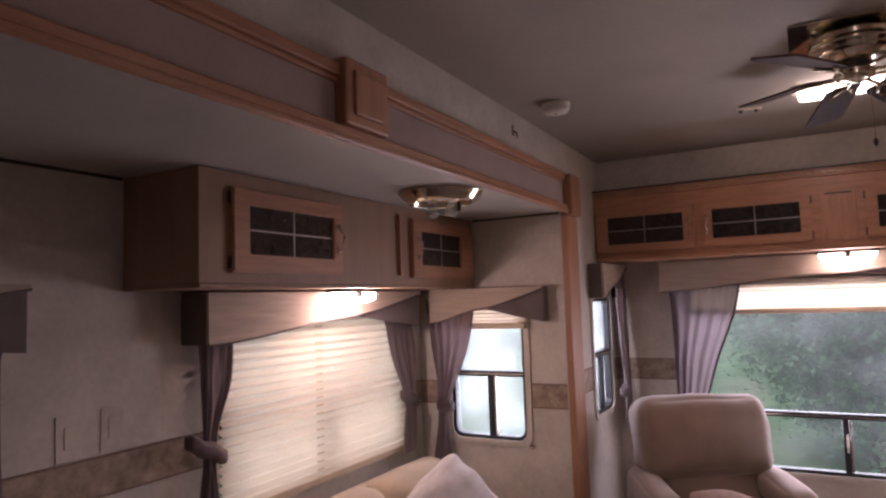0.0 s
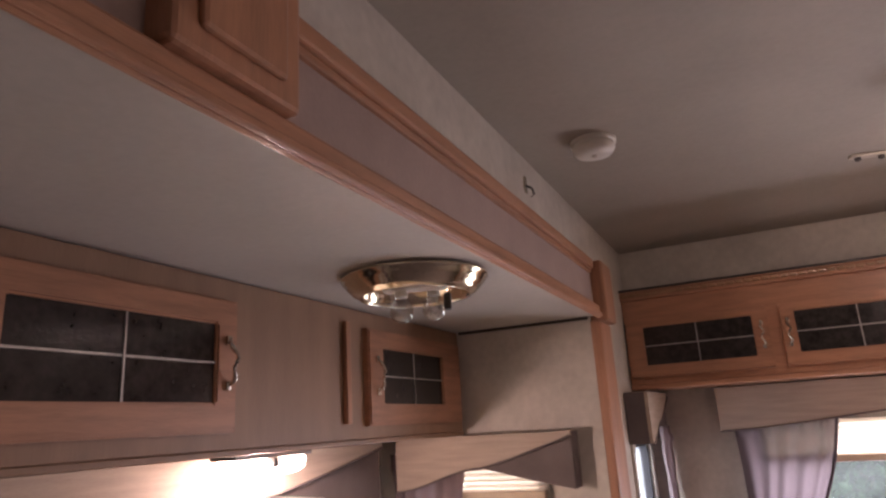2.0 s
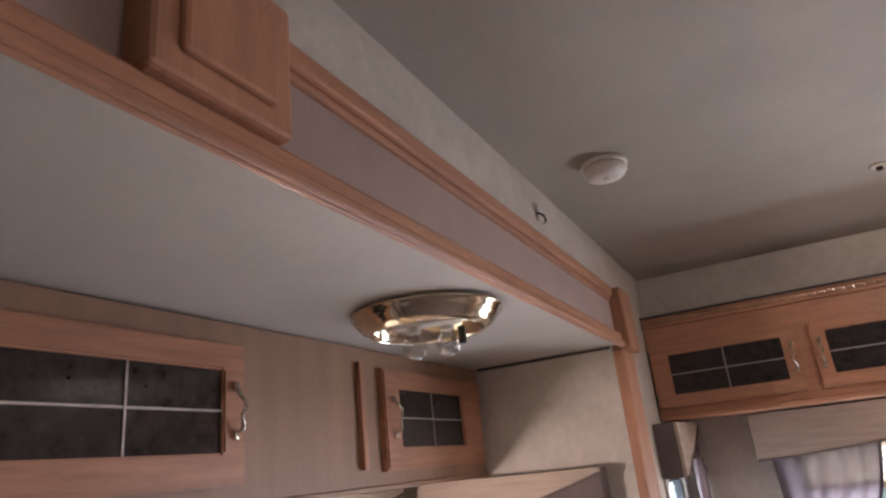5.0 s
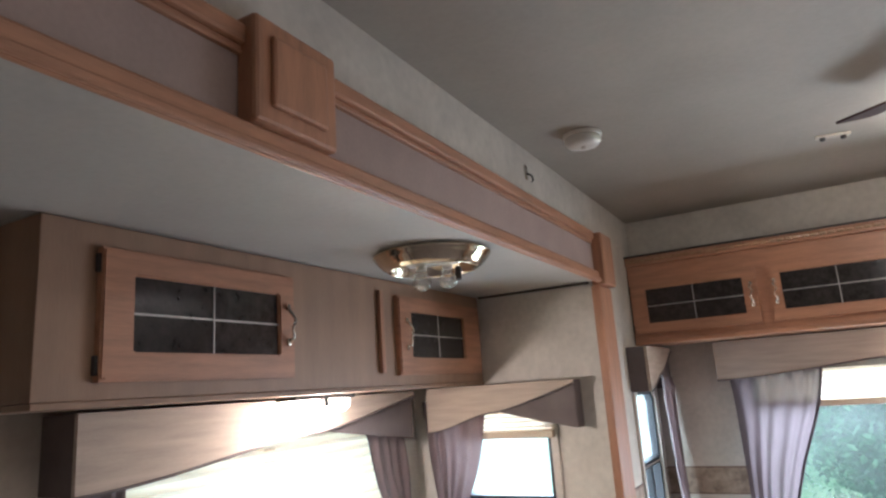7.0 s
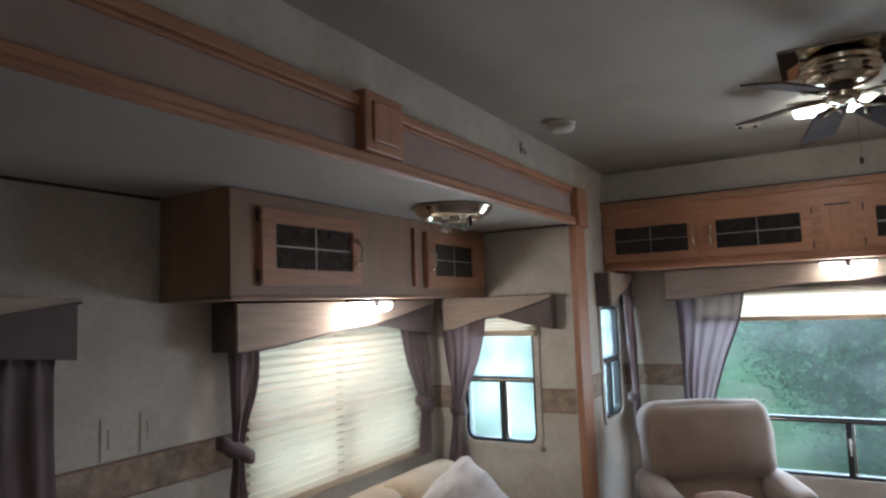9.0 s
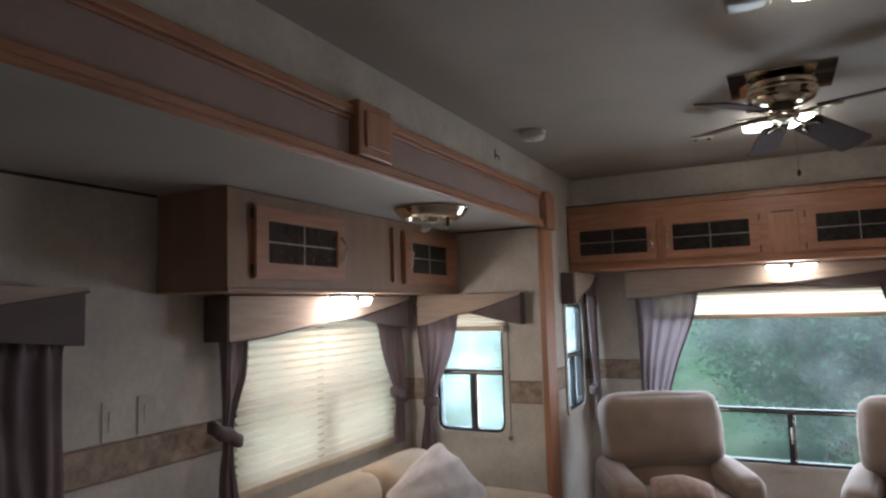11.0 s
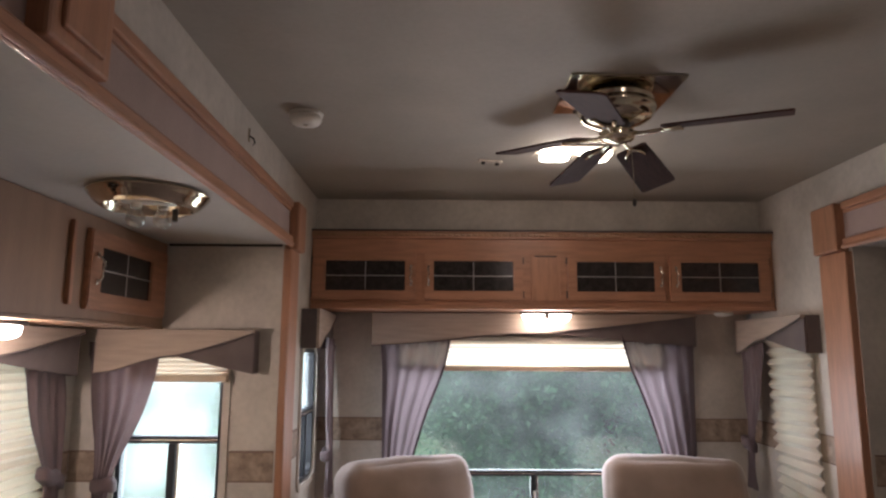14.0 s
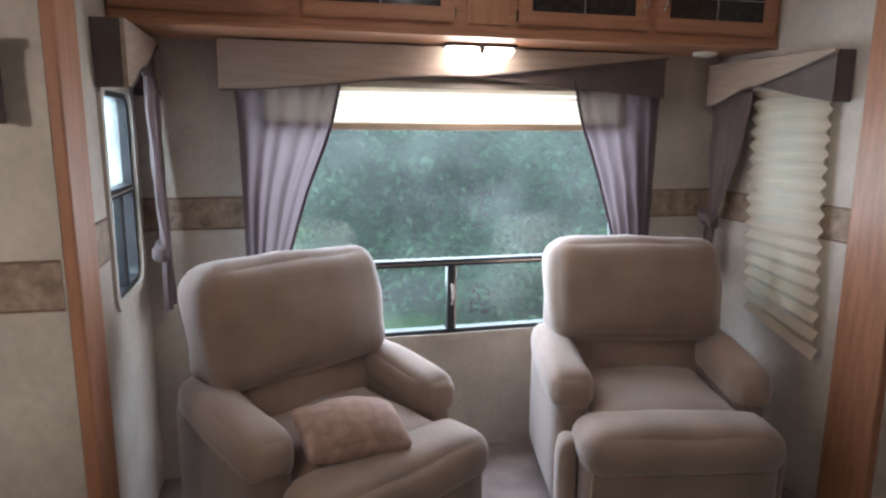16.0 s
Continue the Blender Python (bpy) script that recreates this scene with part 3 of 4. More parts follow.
def curtain(m, left, right, zs, pleats, label, mat, tie=None, amp=0.016, hem=0):
    """A gathered curtain. left, right: edges (x) at each height of zs, read between them."""
    e = thing("curtain", m, label, "curtain", "curtains")
    bm = bmesh.new()
    rows, nv, nu = [], 34, pleats * 8
    for i in range(nv + 1):
        z = zs[0] + (zs[-1] - zs[0]) * i / nv
        a = eased(z, zs, left)
        b = eased(z, zs, right)
        g = (b - a) / (right[0] - left[0])
        row = []
        for k in range(nu + 1):
            u = k / nu
            ph = 2 * math.pi * pleats * (u + 0.085 * noise.noise(Vector((u * 4, z * 1.5, pleats + left[0] * 7))))
            y = -0.056 - amp * (0.6 + (0.32 + 0.3 * noise.noise(Vector((u * 5, 2.0, left[0] * 3)))) * math.cos(ph)) * (1.35 - 0.35 * g) - 0.009 * noise.noise(Vector((u * 6, z * 7, 1)))
            y -= 0.010 * math.exp(-((z - zs[0] + 0.05) / 0.012) ** 2) * math.cos(ph * 2)
            row.append(bm.verts.new((a + (b - a) * u, y, z)))
        rows.append(row)
    for p, q in zip(rows, rows[1:]):
        for k in range(nu):
            bm.faces.new((p[k], p[k + 1], q[k + 1], q[k]))
    edge = [row[-1 if hem > 0 else 0].co.copy() for row in rows]
    part("drape", bm, mat, e, smooth=True)
    if hem:
        part("hem", tube([p + Vector((0, -0.003, 0)) for p in edge], 0.006, 8), M_HEM, e, "dark doubled hem", smooth=True)
    if tie:
        a, b, z, rise = tie
        bm = soft_box(b - a, 0.044, 0.05, 0.014, (0, 0.004, 0.003), 9)
        for v in bm.verts:
            v.co.z += rise * (v.co.x / (b - a)) + 0.006 * math.sin(v.co.x * 90)
            v.co += Vector(((a + b) / 2, -0.068, z))
        part("tieback", bm, M_CURTAIN, e, "knotted mauve tieback", smooth=True)
    return e


curtain(pose(0, YR, 0), (-0.60, -0.59, -0.585, -0.58), (-0.235, -0.275, -0.37, -0.48), (1.50, 1.32, 1.07, 0.70), 5, "sheer mauve curtain swept aside at the rear window", M_SHEER, amp=0.024, hem=1)
curtain(pose(0, YR, 0), (0.65, 0.70, 0.79, 0.89), (1.025, 1.02, 1.015, 1.01), (1.50, 1.32, 1.07, 0.70), 5, "sheer mauve curtain swept aside at the rear window", M_SHEER, amp=0.024, hem=-1)
curtain(pose(SX, 0, 0, 0, 0, 90), (1.475, 1.485, 1.50, 1.475), (1.63, 1.62, 1.55, 1.60), (1.40, 1.2, 0.985, 0.62), 4, "mauve curtain tied back beside the wide blind", M_CURTAIN, (1.44, 1.59, 0.985, -0.07))
curtain(pose(SX, 0, 0, 0, 0, 90), (2.54, 2.58, 2.69, 2.68), (2.76, 2.80, 2.80, 2.79), (1.40, 1.2, 0.985, 0.72), 4, "mauve curtain tied back beside the wide blind", M_CURTAIN, (2.68, 2.81, 0.97, -0.04))
curtain(pose(0, SY, 0), (-1.63, -1.60, -1.57, -1.61), (-1.35, -1.40, -1.51, -1.50), (1.44, 1.2, 0.92, 0.62), 5, "mauve curtain tied back at the slide-out window", M_CURTAIN, (-1.58, -1.49, 0.915, 0.0))
curtain(pose(SX, 0, 0, 0, 0, 90), (0.55, 0.54, 0.56, 0.55), (0.90, 0.90, 0.91, 0.93), (1.40, 1.2, 0.985, 0.55), 6, "mauve curtain in shade at the dinette window", M_CURTAIN)
curtain(pose(XL, 0, 0, 0, 0, 90), (3.62, 3.66, 3.735, 3.70), (3.85, 3.845, 3.82, 3.84), (1.47, 1.2, 0.90, 0.70), 4, "mauve curtain tied back at the narrow side window", M_CURTAIN, (3.71, 3.83, 0.90, 0.02), amp=0.035)
curtain(pose(XR, 0, 0, 0, 0, -90), (-3.80, -3.79, -3.77, -3.82), (-3.57, -3.62, -3.72, -3.72), (1.46, 1.2, 0.95, 0.74), 4, "mauve curtain tied back beside the crooked blind", M_CURTAIN, (-3.83, -3.73, 0.955, -0.03))

# ---- cabinets ----


def wave_handle(length):
    pts = []
    for k in range(13):
        s = k / 12
        pts.append((0.005 * math.sin(s * 4 * math.pi), -0.004 - 0.02 * math.sin(math.pi * s) ** 0.6, (s - 0.5) * length))
    bm = tube(pts, 0.004, 8, radii=[0.0028 + 0.0022 * abs(math.sin(3 * math.pi * k / 12)) for k in range(13)])
    for z in (-0.5, 0.5):
        soft_box(0.012, 0.008, 0.018, 0.003, n=3, centre=(0, -0.004, z * length), bm=bm)
    return bm


def glass_door(parent, x0, x1, z0, z1, gx0, gx1, gz0, gz1, handle_x):
    """A framed cabinet door on the plane y = 0, facing -y."""
    bm = bmesh.new()
    t = 0.019
    ring([(x0, z0), (x1, z0), (x1, z1), (x0, z1)], [(gx0, gz0), (gx1, gz0), (gx1, gz1), (gx0, gz1)], -t, 0, bm)
    bmesh.ops.bevel(bm, geom=[e for e in bm.edges if all(abs(v.co.y + t) < 1e-6 for v in e.verts)], offset=0.004, segments=2, affect="EDGES")
    d = part("door", bm, M_OAK_X, parent)
    part("pane", box(gx0, gx1, -0.011, -0.007, gz0, gz1), M_SMOKED, d, "dark smoked leaded pane")
    cm = (gx0 + gx1) / 2
    cz = (gz0 + gz1) / 2
    part("came", box(cm - 0.002, cm + 0.002, -0.0135, -0.010, gz0, gz1), M_CAME, d)
    part("came", box(gx0, gx1, -0.0145, -0.010, cz - 0.002, cz + 0.002), M_CAME, d)
    for z in (z0 + 0.03, z1 - 0.03):
        hx = x0 if abs(handle_x - x1) < abs(handle_x - x0) else x1
        part("hinge", box(hx - 0.006, hx + 0.006, -0.012, -0.001, z - 0.018, z + 0.018, 0.002), M_DARK, d)
    h = part("handle", wave_handle(0.085), M_PEWTER, d, "wavy pewter handle", smooth=True)
    h.location = (handle_x, -t, cz)
    return d


# rear run of four doors with a centre panel
rear = thing("overhead_cabinet", pose(XL + 0.002, 3.55, 1.612), "oak overhead cabinet with four smoked leaded glass doors", "cabinet")
part("body", box(0, 2.266, 0.0, 0.318, 0.018, 0.36, 0.002), M_OAK_X, rear)
part("bottom_rail", box(0, 2.266, -0.006, 0.318, 0.0, 0.0175, 0.003), M_OAK_X, rear)
part("crown", prism([(0.0, 0.345), (2.266, 0.345), (2.266, 0.378), (0.0, 0.378)], -0.016, 0.11), M_OAK_X, rear)
part("crown_lip", box(0, 2.266, -0.022, 0.0, 0.371, 0.379, 0.003), M_OAK_X, rear)
# dark strip draws the line of shadow above the crown
part("crown_shade", box(0, 2.266, -0.0235, 0.10, 0.3795, 0.388), M_DARK, rear, "dark strip in place of the shadow under the soffit")
ROPE = bmesh.new()
for k in range(75):
    x = 0.02 + k * 0.030
    soft_box(0.027, 0.012, 0.014, 0.005, n=2, centre=(x, -0.022, 0.3625), bm=ROPE)
part("rope_moulding", ROPE, M_ROPE, rear, "carved rope moulding")
X0 = XL + 0.002
for a, b, ga, gb, hx in ((-0.915, -0.412, -0.850, -0.465, -0.436), (-0.372, 0.109, -0.325, 0.063, -0.350), (0.327, 0.803, 0.373, 0.752, 0.780), (0.832, 1.318, 0.883, 1.264, 0.856)):
    glass_door(rear, a - X0, b - X0, 0.042, 0.268, ga - X0, gb - X0, 0.088, 0.233, hx - X0)
part("centre_panel", box(0.150 - X0, 0.292 - X0, -0.008, 0.0, 0.040, 0.274, 0.002), M_OAK_Z, rear)
part("panel_slot", box(0.168 - X0, 0.276 - X0, -0.0105, -0.006, 0.256, 0.263), M_DARK, rear)

# slide-out cabinet, two doors
side = thing("overhead_cabinet", pose(-1.385, 1.265, 1.49, 0, 0, 90), "oak veneer overhead cabinet with two smoked glass doors in the slide-out", "cabinet")
part("body", box(0, 1.70, 0.0, 0.322, 0.012, 0.338, 0.002), M_OAK_PALE, side)
part("bottom_panel", box(-0.001, 1.70, -0.004, 0.322, 0.0, 0.0115, 0.002), M_OAK_PALE, side)
part("stile", box(1.003, 1.023, -0.014, 0.0, 0.05, 0.30, 0.003), M_OAK_Z, side)
glass_door(side, 0.108, 0.620, 0.043, 0.292, 0.176, 0.566, 0.098, 0.243, 0.592)
glass_door(side, 1.098, 1.665, 0.043, 0.292, 1.172, 1.532, 0.098, 0.243, 1.135)

# ---- lamps ----


def under_lamp(m, label):
    e = thing("under_cabinet_lamp", m, label, "lamp", "under-cabinet lamps")
    part("housing", box(-0.13, 0.13, -0.036, 0.036, -0.012, 0.0, 0.003), M_DARK, e)
    for x in (-0.068, 0.068):
        bm = soft_box(0.114, 0.058, 0.034, 0.012, (0, 0, 0.006), 7, (0, 0, -0.029))
        for v in bm.verts:
            v.co.x = v.co.x * (1 - 9 * max(0, -0.015 - v.co.z)) + x
        part("lens", bm, M_LIT_HOT, e, "lit frosted lens", smooth=True)
    part("divider", box(-0.008, 0.008, -0.037, 0.037, -0.034, -0.012, 0.002), M_DARK, e)
    return e


under_lamp(pose(0.25, 3.72, 1.611), "lit double lamp under the rear cabinets")
under_lamp(pose(-1.50, 2.12, 1.489, 0, 0, 90), "lit double lamp under the slide-out cabinet")
lamp("rear_lamp_light", (0.25, 3.70, 1.560), 2.0, WARM, 0.03)
lamp("slide_lamp_light", (-1.49, 2.12, 1.42), 7.5, WARM, 0.03)
e = thing("puck_lamp", pose(1.15, 3.70, 1.611), "small unlit white puck lamp under the cabinet", "lamp")
part("lens", lathe([(0.045, 0), (0.047, -0.006), (0.04, -0.014), (0.02, -0.018)], 20), M_WHITE, e, smooth=True)

# bowl-less ceiling light in the slide-out
e = thing("ceiling_light", pose(-1.085, 2.10, SLIDE_CEIL - 0.001, 0, 0, 20), "brass ceiling light without its glass, bare bulbs showing", "lamp")
part("brass_rim", lathe([(0.148, 0), (0.154, -0.003), (0.155, -0.009), (0.147, -0.012), (0.149, -0.017), (0.140, -0.021), (0.141, -0.026), (0.131, -0.030), (0.132, -0.035), (0.122, -0.039), (0.118, -0.044), (0.112, -0.044), (0.108, -0.036), (0.103, -0.008), (0.02, -0.007)], 40), M_BRASS, e, smooth=True)
for x, y, z in ((-0.03, 0.0, -0.060), (0.035, 0.03, -0.054)):
    b = part("bulb", lathe([(0.008, 0.03), (0.012, 0.018), (0.022, 0.0), (0.026, -0.014), (0.022, -0.028), (0.008, -0.036)], 16, (x, y, z)), M_BULB, e, "clear glass bulb", smooth=True)
    part("socket", lathe([(0.014, 0.045), (0.014, 0.014), (0.010, 0.012)], 12, (x, y, z + 0.004)), M_WHITE, e)
part("lamp_holder", box(-0.07, 0.07, -0.022, 0.022, -0.03, -0.010, 0.008), M_WHITE, e)
part("clip", box(0.06, 0.075, -0.012, 0.012, -0.075, -0.04, 0.003), M_DARK, e)

# double ceiling lights


def double_light(m, lit, label):
    e = thing("ceiling_light", m, label, "lamp", "double ceiling lights")
    part("base", box(-0.155, 0.155, -0.062, 0.062, -0.007, 0, 0.003), M_CEILING, e)
    for x, on in zip((-0.077, 0.077), lit):
        bm = soft_box(0.112, 0.098, 0.032, 0.014, (0, 0, 0.004), 7, (x, 0.0, -0.023))
        part("lens", bm, M_LIT if on else M_LENS, e, "lit frosted lens" if on else "unlit smoky lens", smooth=True)
        part("lens_rim", ring(round_rect(x - 0.062, x + 0.062, -0.055, 0.055, 0.012), round_rect(x - 0.055, x + 0.055, -0.048, 0.048, 0.010), 0.006, 0.012), M_CEILING, e).matrix_basis = pose(0, 0, 0, 90, 0, 0)
    return e


def down_light(name, place, power, w, h):
    data = bpy.data.lights.new(name, "AREA")
    data.shape, data.size, data.size_y, data.energy, data.color = "RECTANGLE", w, h, power, WARM
    ob = new(name, data)
    ob.location = place
    return ob


double_light(pose(0.222, 1.455, CEIL - 0.001), (False, True), "double ceiling light with one lit and one dark lens")
double_light(pose(0.217, 2.79, CEIL - 0.001), (True, True), "double ceiling light with both lenses lit behind the fan")
down_light("ceiling_light_down", (0.299, 1.455, CEIL - 0.048), 1.5, 0.10, 0.09)
lamp("ceiling_light_glow", (0.299, 1.455, CEIL - 0.07), 0.22, WARM, 0.04)
down_light("rear_light_down", (0.217, 2.79, CEIL - 0.048), 0.9, 0.26, 0.09)
lamp("rear_light_glow", (0.217, 2.79, CEIL - 0.06), 1.0, WARM, 0.055)

# smoke alarm, hook, ceiling bracket
e = thing("smoke_alarm", pose(-0.742, 2.43, CEIL - 0.001), "round cream smoke alarm on the ceiling", "smoke alarm")
part("base", lathe([(0.056, 0), (0.056, -0.008), (0.052, -0.010)], 28), M_WHITE, e)
part("cover", lathe([(0.05, -0.010), (0.052, -0.022), (0.044, -0.034), (0.02, -0.038)], 28), M_WHITE, e, smooth=True)
part("test_button", lathe([(0.008, -0.037), (0.007, -0.041)], 12), M_CREAM, e)
e = thing("wall_hook", pose(XL, 2.424, 2.10, 0, 0, 90), "small pewter hook screwed to the wall strip", "hook")
part("plate", box(-0.008, 0.008, -0.004, 0, -0.02, 0.025, 0.001), M_PEWTER, e)
part("hook", tube([(0, -0.004, 0.0), (0, -0.018, -0.01), (0, -0.022, -0.026), (0, -0.014, -0.032)], 0.003), M_DARK, e)
e = thing("ceiling_bracket", pose(-0.095, 2.95, CEIL - 0.001, 0, 0, 15), "small white ceiling bracket with two dark screws", "bracket")
part("plate", box(-0.05, 0.05, -0.012, 0.012, -0.008, 0, 0.002), M_CREAM, e)
for x in (-0.03, 0.03):
    part("screw", lathe([(0.009, -0.008), (0.008, -0.016), (0.004, -0.018)], 10, (x, 0, 0)), M_DARK, e)

# ceiling fan
FAN = (0.227, 2.248)
fan = thing("ceiling_fan", pose(FAN[0], FAN[1], CEIL - 0.001), "brass hugger ceiling fan with five dark walnut blades at rest", "fan")
part("mount_plate", box(-0.165, 0.165, -0.152, 0.152, -0.005, 0, 0.002), M_PLATE, fan, "square mirror-polished ceiling plate")
part("motor_housing", lathe([(0.085, -0.005), (0.09, -0.012), (0.108, -0.016), (0.112, -0.024), (0.104, -0.030), (0.107, -0.036), (0.116, -0.042), (0.116, -0.054), (0.108, -0.060), (0.110, -0.068), (0.098, -0.080), (0.072, -0.092), (0.045, -0.098)], 36), M_BRASS, fan, smooth=True)
part("neck", lathe([(0.044, -0.098), (0.034, -0.101), (0.034, -0.112), (0.040, -0.115)], 24), M_DARK, fan, "dark neck", smooth=True)
part("switch_housing", lathe([(0.04, -0.115), (0.052, -0.118), (0.055, -0.124), (0.050, -0.128), (0.053, -0.133), (0.048, -0.141), (0.034, -0.147), (0.014, -0.150), (0.008, -0.154), (0.003, -0.155)], 28), M_BRASS, fan, smooth=True)
part("pull_chain", tube([(0.03, -0.03, -0.142), (0.034, -0.034, -0.26), (0.034, -0.034, -0.33)], 0.0009, 6), M_BRASS, fan)
part("chain_knob", lathe([(0.002, -0.328), (0.006, -0.335), (0.006, -0.345), (0.002, -0.352)], 12, (0.034, -0.034, 0)), M_DARK, fan, smooth=True)
for turn, pitch, droop_by in ((-28, 12, 2), (57, -17, 8), (99, -13, 5), (129, -11, -5), (244, -13, 6)):
    bm = bmesh.new()
    prism(round_rect(0.13, 0.47, -0.062, 0.062, 0.018), -0.003, 0.003, bm)
    for v in bm.verts:
        x, y, z = v.co
        v.co = Vector((x, z * (0.80 + 0.20 * (x - 0.13) / 0.34), y))
    bl = part("blade", bm, M_BLADE, fan, "dark walnut blade")
    bl.matrix_basis = pose(0, 0, -0.116, 0, 0, turn) @ pose(0, 0, 0, 0, droop_by, 0) @ pose(0, 0, 0, pitch, 0, 0)
    arm = bmesh.new()
    tube([(0.035, 0, -0.004), (0.07, 0, -0.012), (0.11, 0, -0.010), (0.135, 0, -0.006)], 0.006, 8, arm)
    for side_by in (-1, 1):
        tube([(0.125, 0, -0.008), (0.15, side_by * 0.022, -0.008), (0.185, side_by * 0.028, -0.006)], 0.005, 8, arm, [0.006, 0.005, 0.007])
    part("blade_arm", arm, M_BRASS, bl, "forked brass blade arm", smooth=True)

# ---- seats ----


def recliner(m, label):
    e = thing("recliner", m, label, "recliner", "recliners")
    # local: faces -y, origin on the floor
    part("swivel_base", lathe([(0.25, 0.0), (0.25, 0.03), (0.10, 0.045), (0.09, 0.09)], 28), M_DARK, e, "dark swivel base")
    part("body", soft_box(0.52, 0.54, 0.26, 0.04, (0, 0.01, 0), 8, (0, 0.0, 0.21)), M_TAN_DARK, e, smooth=True)
    part("seat_cushion", soft_box(0.47, 0.56, 0.15, 0.06, (0, 0.01, 0.02), 10, (0, -0.06, 0.385), wobble=0.006, seed=2), M_TAN, e, smooth=True)
    part("footrest", soft_box(0.60, 0.12, 0.32, 0.05, (0, 0.02, 0.0), 10, (0, -0.37, 0.225), wobble=0.006, seed=5), M_TAN, e, smooth=True)
    part("seat_front", soft_box(0.62, 0.22, 0.15, 0.07, (0, 0.012, 0.012), 10, (0, -0.345, 0.375), wobble=0.008, seed=3), M_TAN, e, smooth=True)
    part("piping", tube([(-0.272, -0.42, 0.10), (-0.278, -0.424, 0.20), (-0.272, -0.42, 0.32)], 0.005, 6), M_SOFA, e)
    for s in (-1, 1):
        part("side_roll", soft_box(0.06, 0.10, 0.34, 0.028, (0.006, 0.008, 0.006), 8, (s * 0.325, -0.30, 0.21), wobble=0.006, seed=s), M_TAN, e, smooth=True)
        arm = part("armrest", soft_box(0.115, 0.52, 0.44, 0.04, (0.008, 0.012, 0), 10, (s * 0.290, 0.03, 0.295)), M_TAN_DARK, e, smooth=True)
        bm = soft_box(0.142, 0.46, 0.125, 0.045, (0.006, 0.014, 0.014), 12, (0, 0, 0), wobble=0.009, seed=s * 3)
        for v in bm.verts:
            v.co.z += 0.03 * (v.co.y / 0.3) - 0.02 * max(0, -v.co.y / 0.3) ** 3
            v.co += Vector((s * 0.296, 0.0, 0.51))
        part("arm_pad", bm, M_TAN, arm, smooth=True)
    def lean(bm, y, z):
        for v in bm.verts:
            v.co = Matrix.Rotation(radians(-13), 3, "X") @ v.co + Vector((0, y, z))
        return bm
    part("lumbar_cushion", lean(soft_box(0.53, 0.17, 0.30, 0.05, (0.005, 0.02, 0.01), 10, wobble=0.007, seed=7), 0.152, 0.49), M_TAN, e, smooth=True)
    part("head_cushion", lean(soft_box(0.625, 0.23, 0.365, 0.07, (0.008, 0.035, 0.015), 14, wobble=0.011, seed=9), 0.168, 0.735), M_TAN, e, smooth=True)
    part("back_panel", lean(soft_box(0.56, 0.06, 0.58, 0.025, (0, 0.012, 0), 8), 0.265, 0.56), M_TAN_DARK, e, smooth=True)
    return e


recliner(pose(-0.355, 3.34, 0, 0, 0, 30), "tan microfibre recliner turned inward before the rear window")
recliner(pose(0.765, 3.38, 0, 0, 0, -12), "tan microfibre recliner facing into the lounge, worn armrests")

e = thing("throw_pillow", pose(-0.29, 3.09, 0.505, 16, 5, 14), "blush woven throw pillow lying on the recliner seat", "pillow")
bm = soft_box(0.28, 0.20, 0.08, 0.03, (0, 0, 0.035), 12)
for v in bm.verts:
    c = abs(v.co.x / 0.14) * abs(v.co.y / 0.10)
    v.co.z *= 1 - 0.75 * min(1, c ** 1.5)
    v.co.x *= 1 + 0.06 * c
    v.co.y *= 1 + 0.06 * c
part("cover", bm, M_PILLOW, e, smooth=True)


def sofa(m, length, label):
    e = thing("sofa", m, label, "sofa")
    # local: x along the back, faces -y, origin at the back's lower left
    part("base", soft_box(length, 0.80, 0.26, 0.03, (0, 0, 0), 8, (length / 2, -0.42, 0.17)), M_SOFA, e, smooth=True)
    n = 3
    cw = (length - 0.36) / n
    for k in range(n):
        x = 0.18 + cw * (k + 0.5)
        part("seat_cushion", soft_box(cw - 0.01, 0.62, 0.16, 0.06, (0.004, 0.02, 0.02), 10, (x, -0.50, 0.375), wobble=0.006, seed=k), M_SOFA, e, smooth=True)
        part("back_cushion", soft_box(cw - 0.01, 0.2, 0.38, 0.07, (0.004, 0.03, 0.012), 10, (x, -0.16, 0.52), wobble=0.006, seed=k + 5), M_SOFA, e, smooth=True)
    part("backrest", soft_box(length - 0.06, 0.14, 0.62, 0.05, (0, 0, 0.008), 8, (length / 2, -0.075, 0.37)), M_SOFA, e, smooth=True)
    for x in (0.09, length - 0.09):
        part("armrest", soft_box(0.18, 0.82, 0.46, 0.07, (0.01, 0.01, 0.015), 10, (x, -0.43, 0.27), wobble=0.004, seed=x), M_SOFA, e, smooth=True)
    return e


sofa(pose(SX + 0.05, 1.05, 0, 0, 0, 90), 1.86, "tan fabric sofa along the slide-out wall under the window")
e = thing("plush_pillow", pose(-1.265, 2.42, 0.558, 66, 0, 58) @ pose(0, 0, 0, 0, 0, 33), "white plush pillow with soft creases leaning on the sofa back", "pillow")
bm = soft_box(0.40, 0.36, 0.13, 0.05, (0, 0, 0.05), 16, wobble=0.012, seed=4)
for v in bm.verts:
    c = abs(v.co.x / 0.2) * abs(v.co.y / 0.18)
    v.co.z *= 1 - 0.6 * min(1, c ** 1.5)
    v.co.z += 0.026 * (1 - abs(math.sin(v.co.x * 17 + v.co.y * 21 + 2 * noise.noise(v.co * 6)))) * (1 if v.co.z > 0 else 0.4)
part("cover", bm, M_FLUFF, e, smooth=True)

e = thing("wall_peg", pose(-1.108, SY, 0.735), "small grey round peg on the papered wall", "peg")
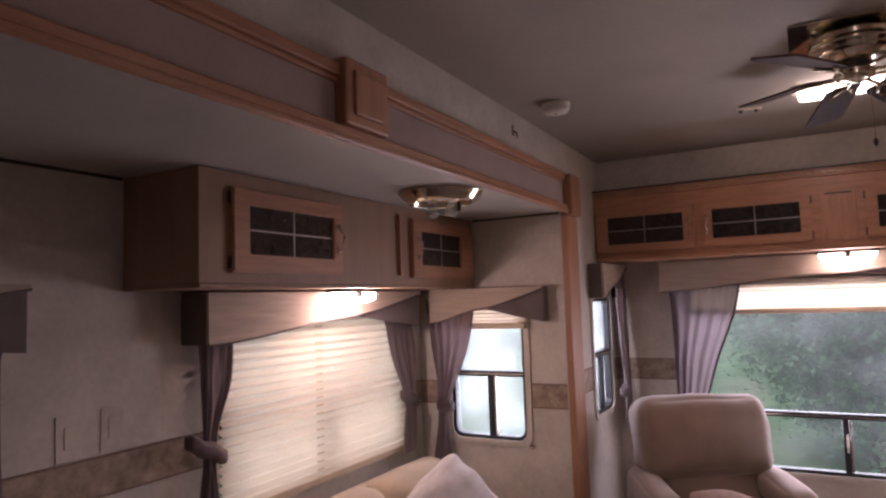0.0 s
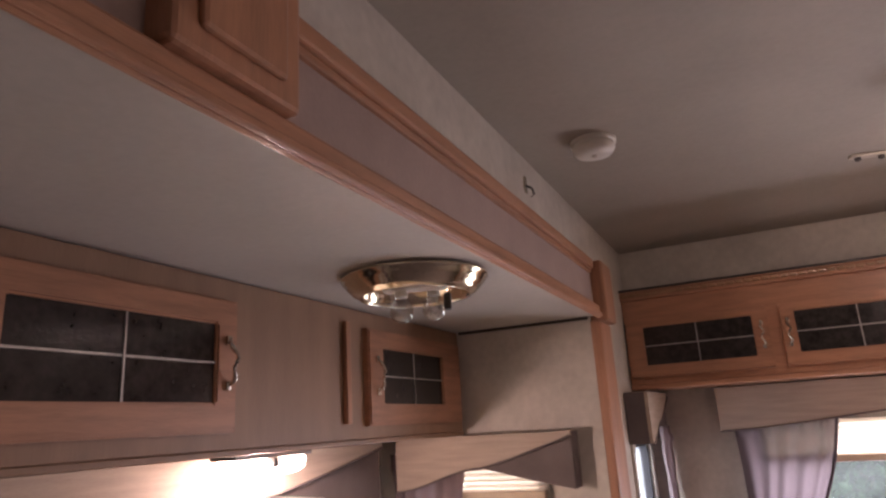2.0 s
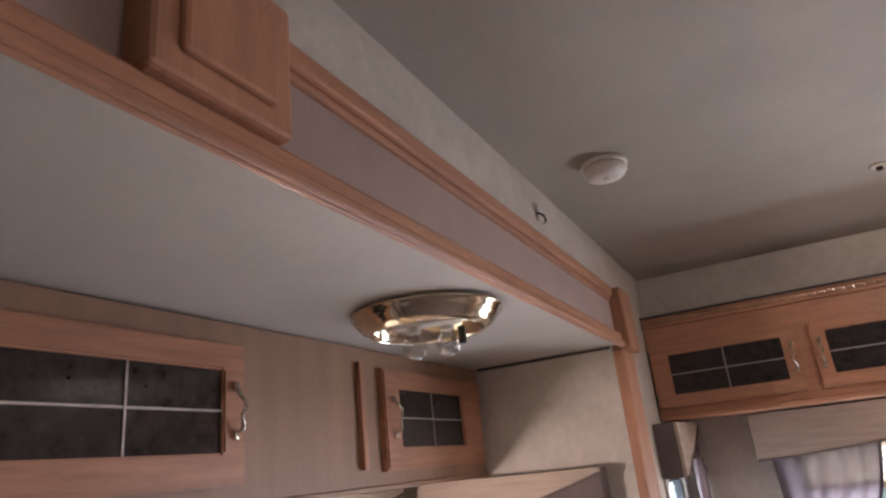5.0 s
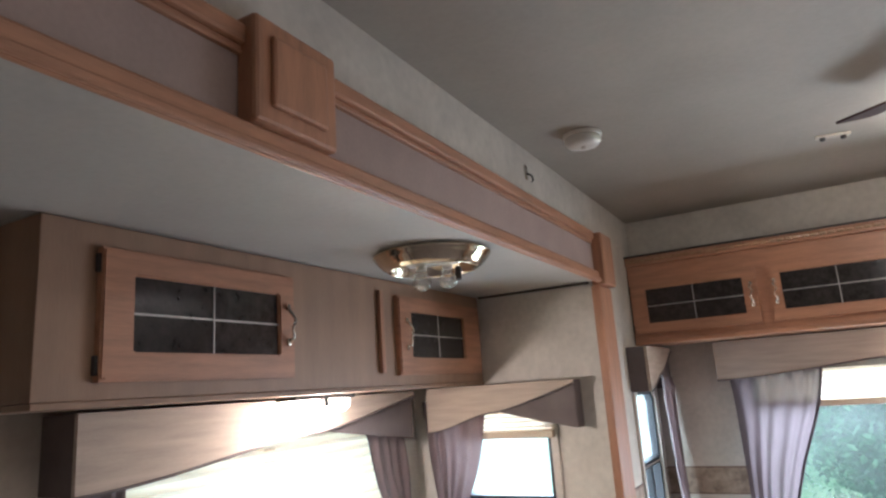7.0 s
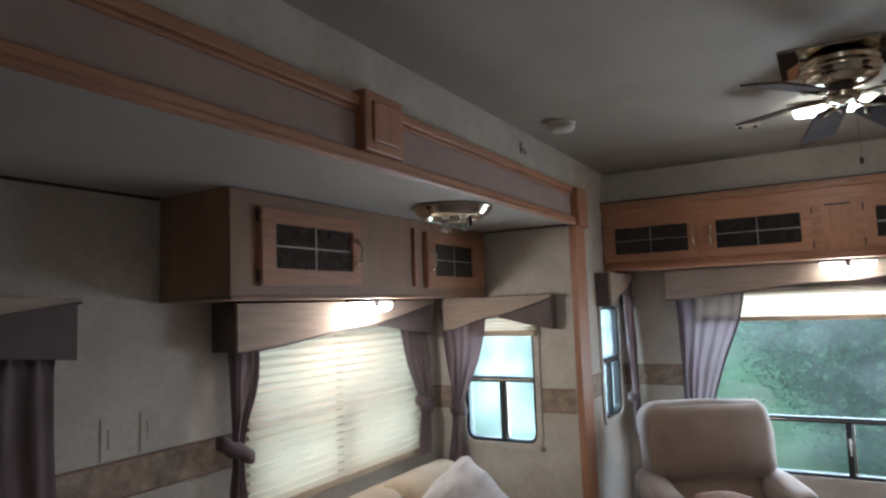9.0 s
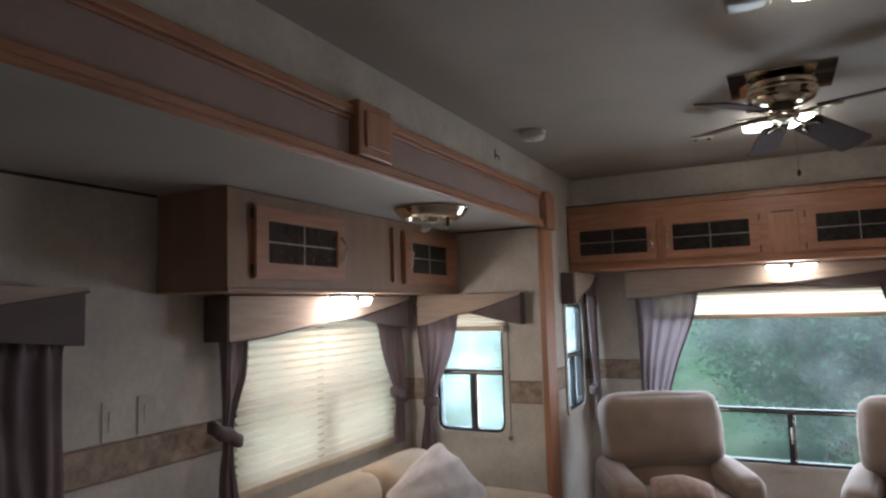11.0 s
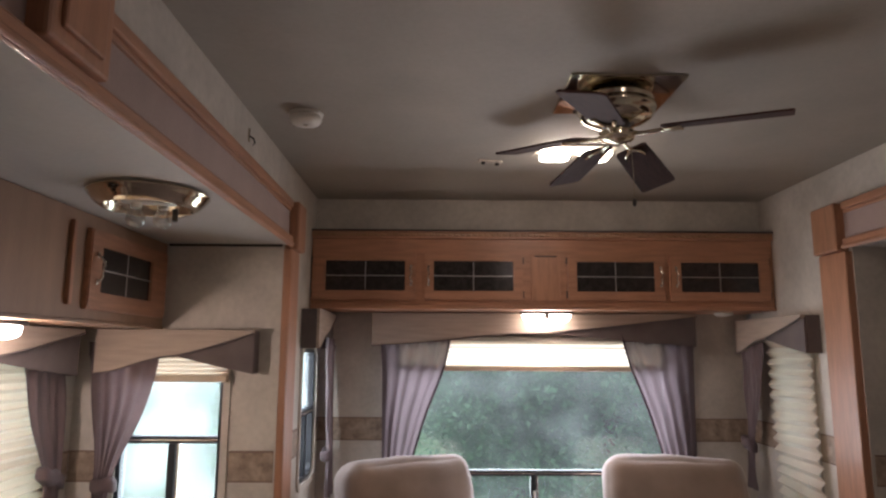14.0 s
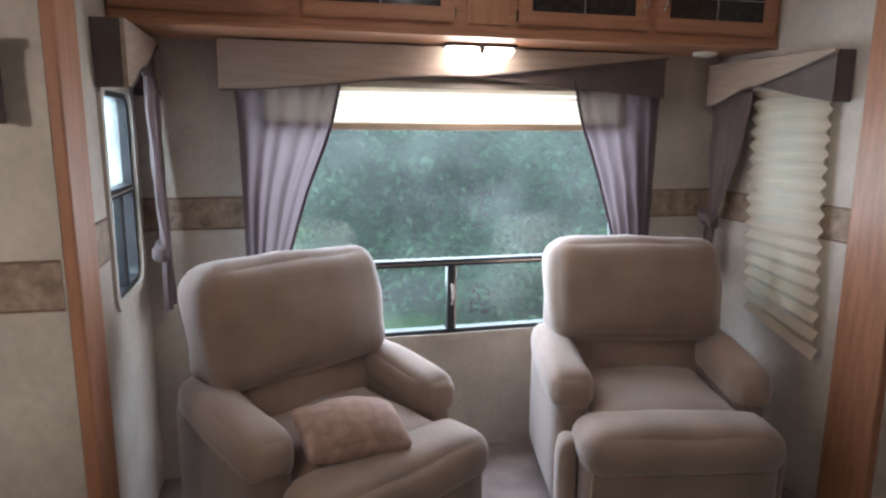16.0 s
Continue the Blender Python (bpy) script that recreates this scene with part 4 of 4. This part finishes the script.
part("knob", lathe([(0.012, 0), (0.012, 0.008), (0.008, 0.016), (0.003, 0.018)], 16), M_PEWTER, e, smooth=True).matrix_basis = pose(0, 0, 0, 90, 0, 0)
# switches on the slide-out wall
for y, z in ((1.107, 1.095), (1.235, 1.10)):
    e = thing("wall_switch", pose(SX, y, z, 0, 0, 90), "cream double switch plate above the border", "switch", "switches")
    part("plate", box(-0.035, 0.035, -0.003, 0, -0.06, 0.06, 0.001), M_PAPER, e)
    part("rocker", box(-0.012, 0.012, -0.005, -0.002, -0.03, 0.03, 0.001), M_CREAM, e)

# ---- outdoors ----
GROUND = -1.0
bm = bmesh.new()
bmesh.ops.create_grid(bm, x_segments=120, y_segments=120, size=150)
for v in bm.verts:
    r = math.hypot(v.co.x, v.co.y)
    v.co.z = GROUND + (max(0, r - 6) * 0.012 + 0.10 * noise.noise(v.co * 0.2) * min(1, r / 8))
tagged(obj("ground", bm, M_GRASS, smooth=True), "mown green grass outside the trailer", "grass", kind="structure")


def leafy_tree(x, y, h, w, leaves, seed, label):
    rnd = random.Random(seed)
    e = thing("tree", pose(x, y, GROUND), label, "tree", "trees behind the trailer")
    trunk = bmesh.new()
    tube([(0, 0, -0.1), (0.05, 0, h * 0.25), (-0.04, 0.05, h * 0.55), (0, 0, h * 0.85)], 0.1, 8, trunk, [0.14, 0.11, 0.08, 0.03])
    hubs = []
    for k in range(16):
        a, t = rnd.uniform(0, 6.28), rnd.uniform(0.12, 0.9)
        r = w * (0.45 + 0.5 * rnd.random()) * (1 - 0.55 * t)
        tip = (r * math.cos(a), r * math.sin(a), h * (t + 0.06))
        tube([(0, 0, h * t * 0.85), (tip[0] * 0.5, tip[1] * 0.5, (h * t * 0.85 + tip[2]) / 2 + 0.05), tip], 0.03, 6, trunk, [0.04, 0.03, 0.012])
        hubs.append(Vector(tip))
        hubs.append(Vector((tip[0] * 0.55, tip[1] * 0.55, tip[2] + 0.1)))
    part("trunk", trunk, M_BARK, e)
    verts, faces = [], []
    for k in range(leaves):
        c = rnd.choice(hubs)
        d = Vector((rnd.gauss(0, 1), rnd.gauss(0, 1), rnd.gauss(0, 0.8)))
        p = c + d * 0.19 * w
        if p.z < 0.02:
            p.z = rnd.uniform(0.02, 0.4)
        s = rnd.uniform(0.025, 0.07)
        q = Euler((rnd.uniform(-1, 1), rnd.uniform(-1, 1), rnd.uniform(0, 6.28))).to_matrix()
        i = len(verts)
        verts += [tuple(p + q @ Vector(o) * s) for o in ((-1, 0, 0), (0, -0.55, 0.15), (1, 0, 0), (0, 0.55, 0.15))]
        faces.append((i, i + 1, i + 2, i + 3))
    me = bpy.data.meshes.new("crown")
    me.from_pydata(verts, [], faces)
    me.materials.append(M_LEAF)
    cr = new("crown", me)
    cr.parent = e
    return e


for i, (x, y, h, w) in enumerate(((0.75, 9.8, 3.6, 1.6), (1.9, 9.0, 3.9, 1.8), (3.7, 9.3, 4.2, 1.9), (1.0, 11.2, 5.0, 2.2), (3.0, 11.5, 5.2, 2.2),
                                  (5.4, 10.4, 4.8, 2.2), (7.4, 9.6, 5.0, 2.3))):
    leafy_tree(x, y, h, w, 40000, 11 + i, "dense green leafy tree behind the rear window")
for i, (x, y) in enumerate(((-14, 26), (-9, 30), (-4, 33), (-22, 18), (-26, 9), (-24, 30), (9, 24), (14, 20))):
    leafy_tree(x, y, 8, 4.2, 3000, 40 + i, "distant green tree across the grass")
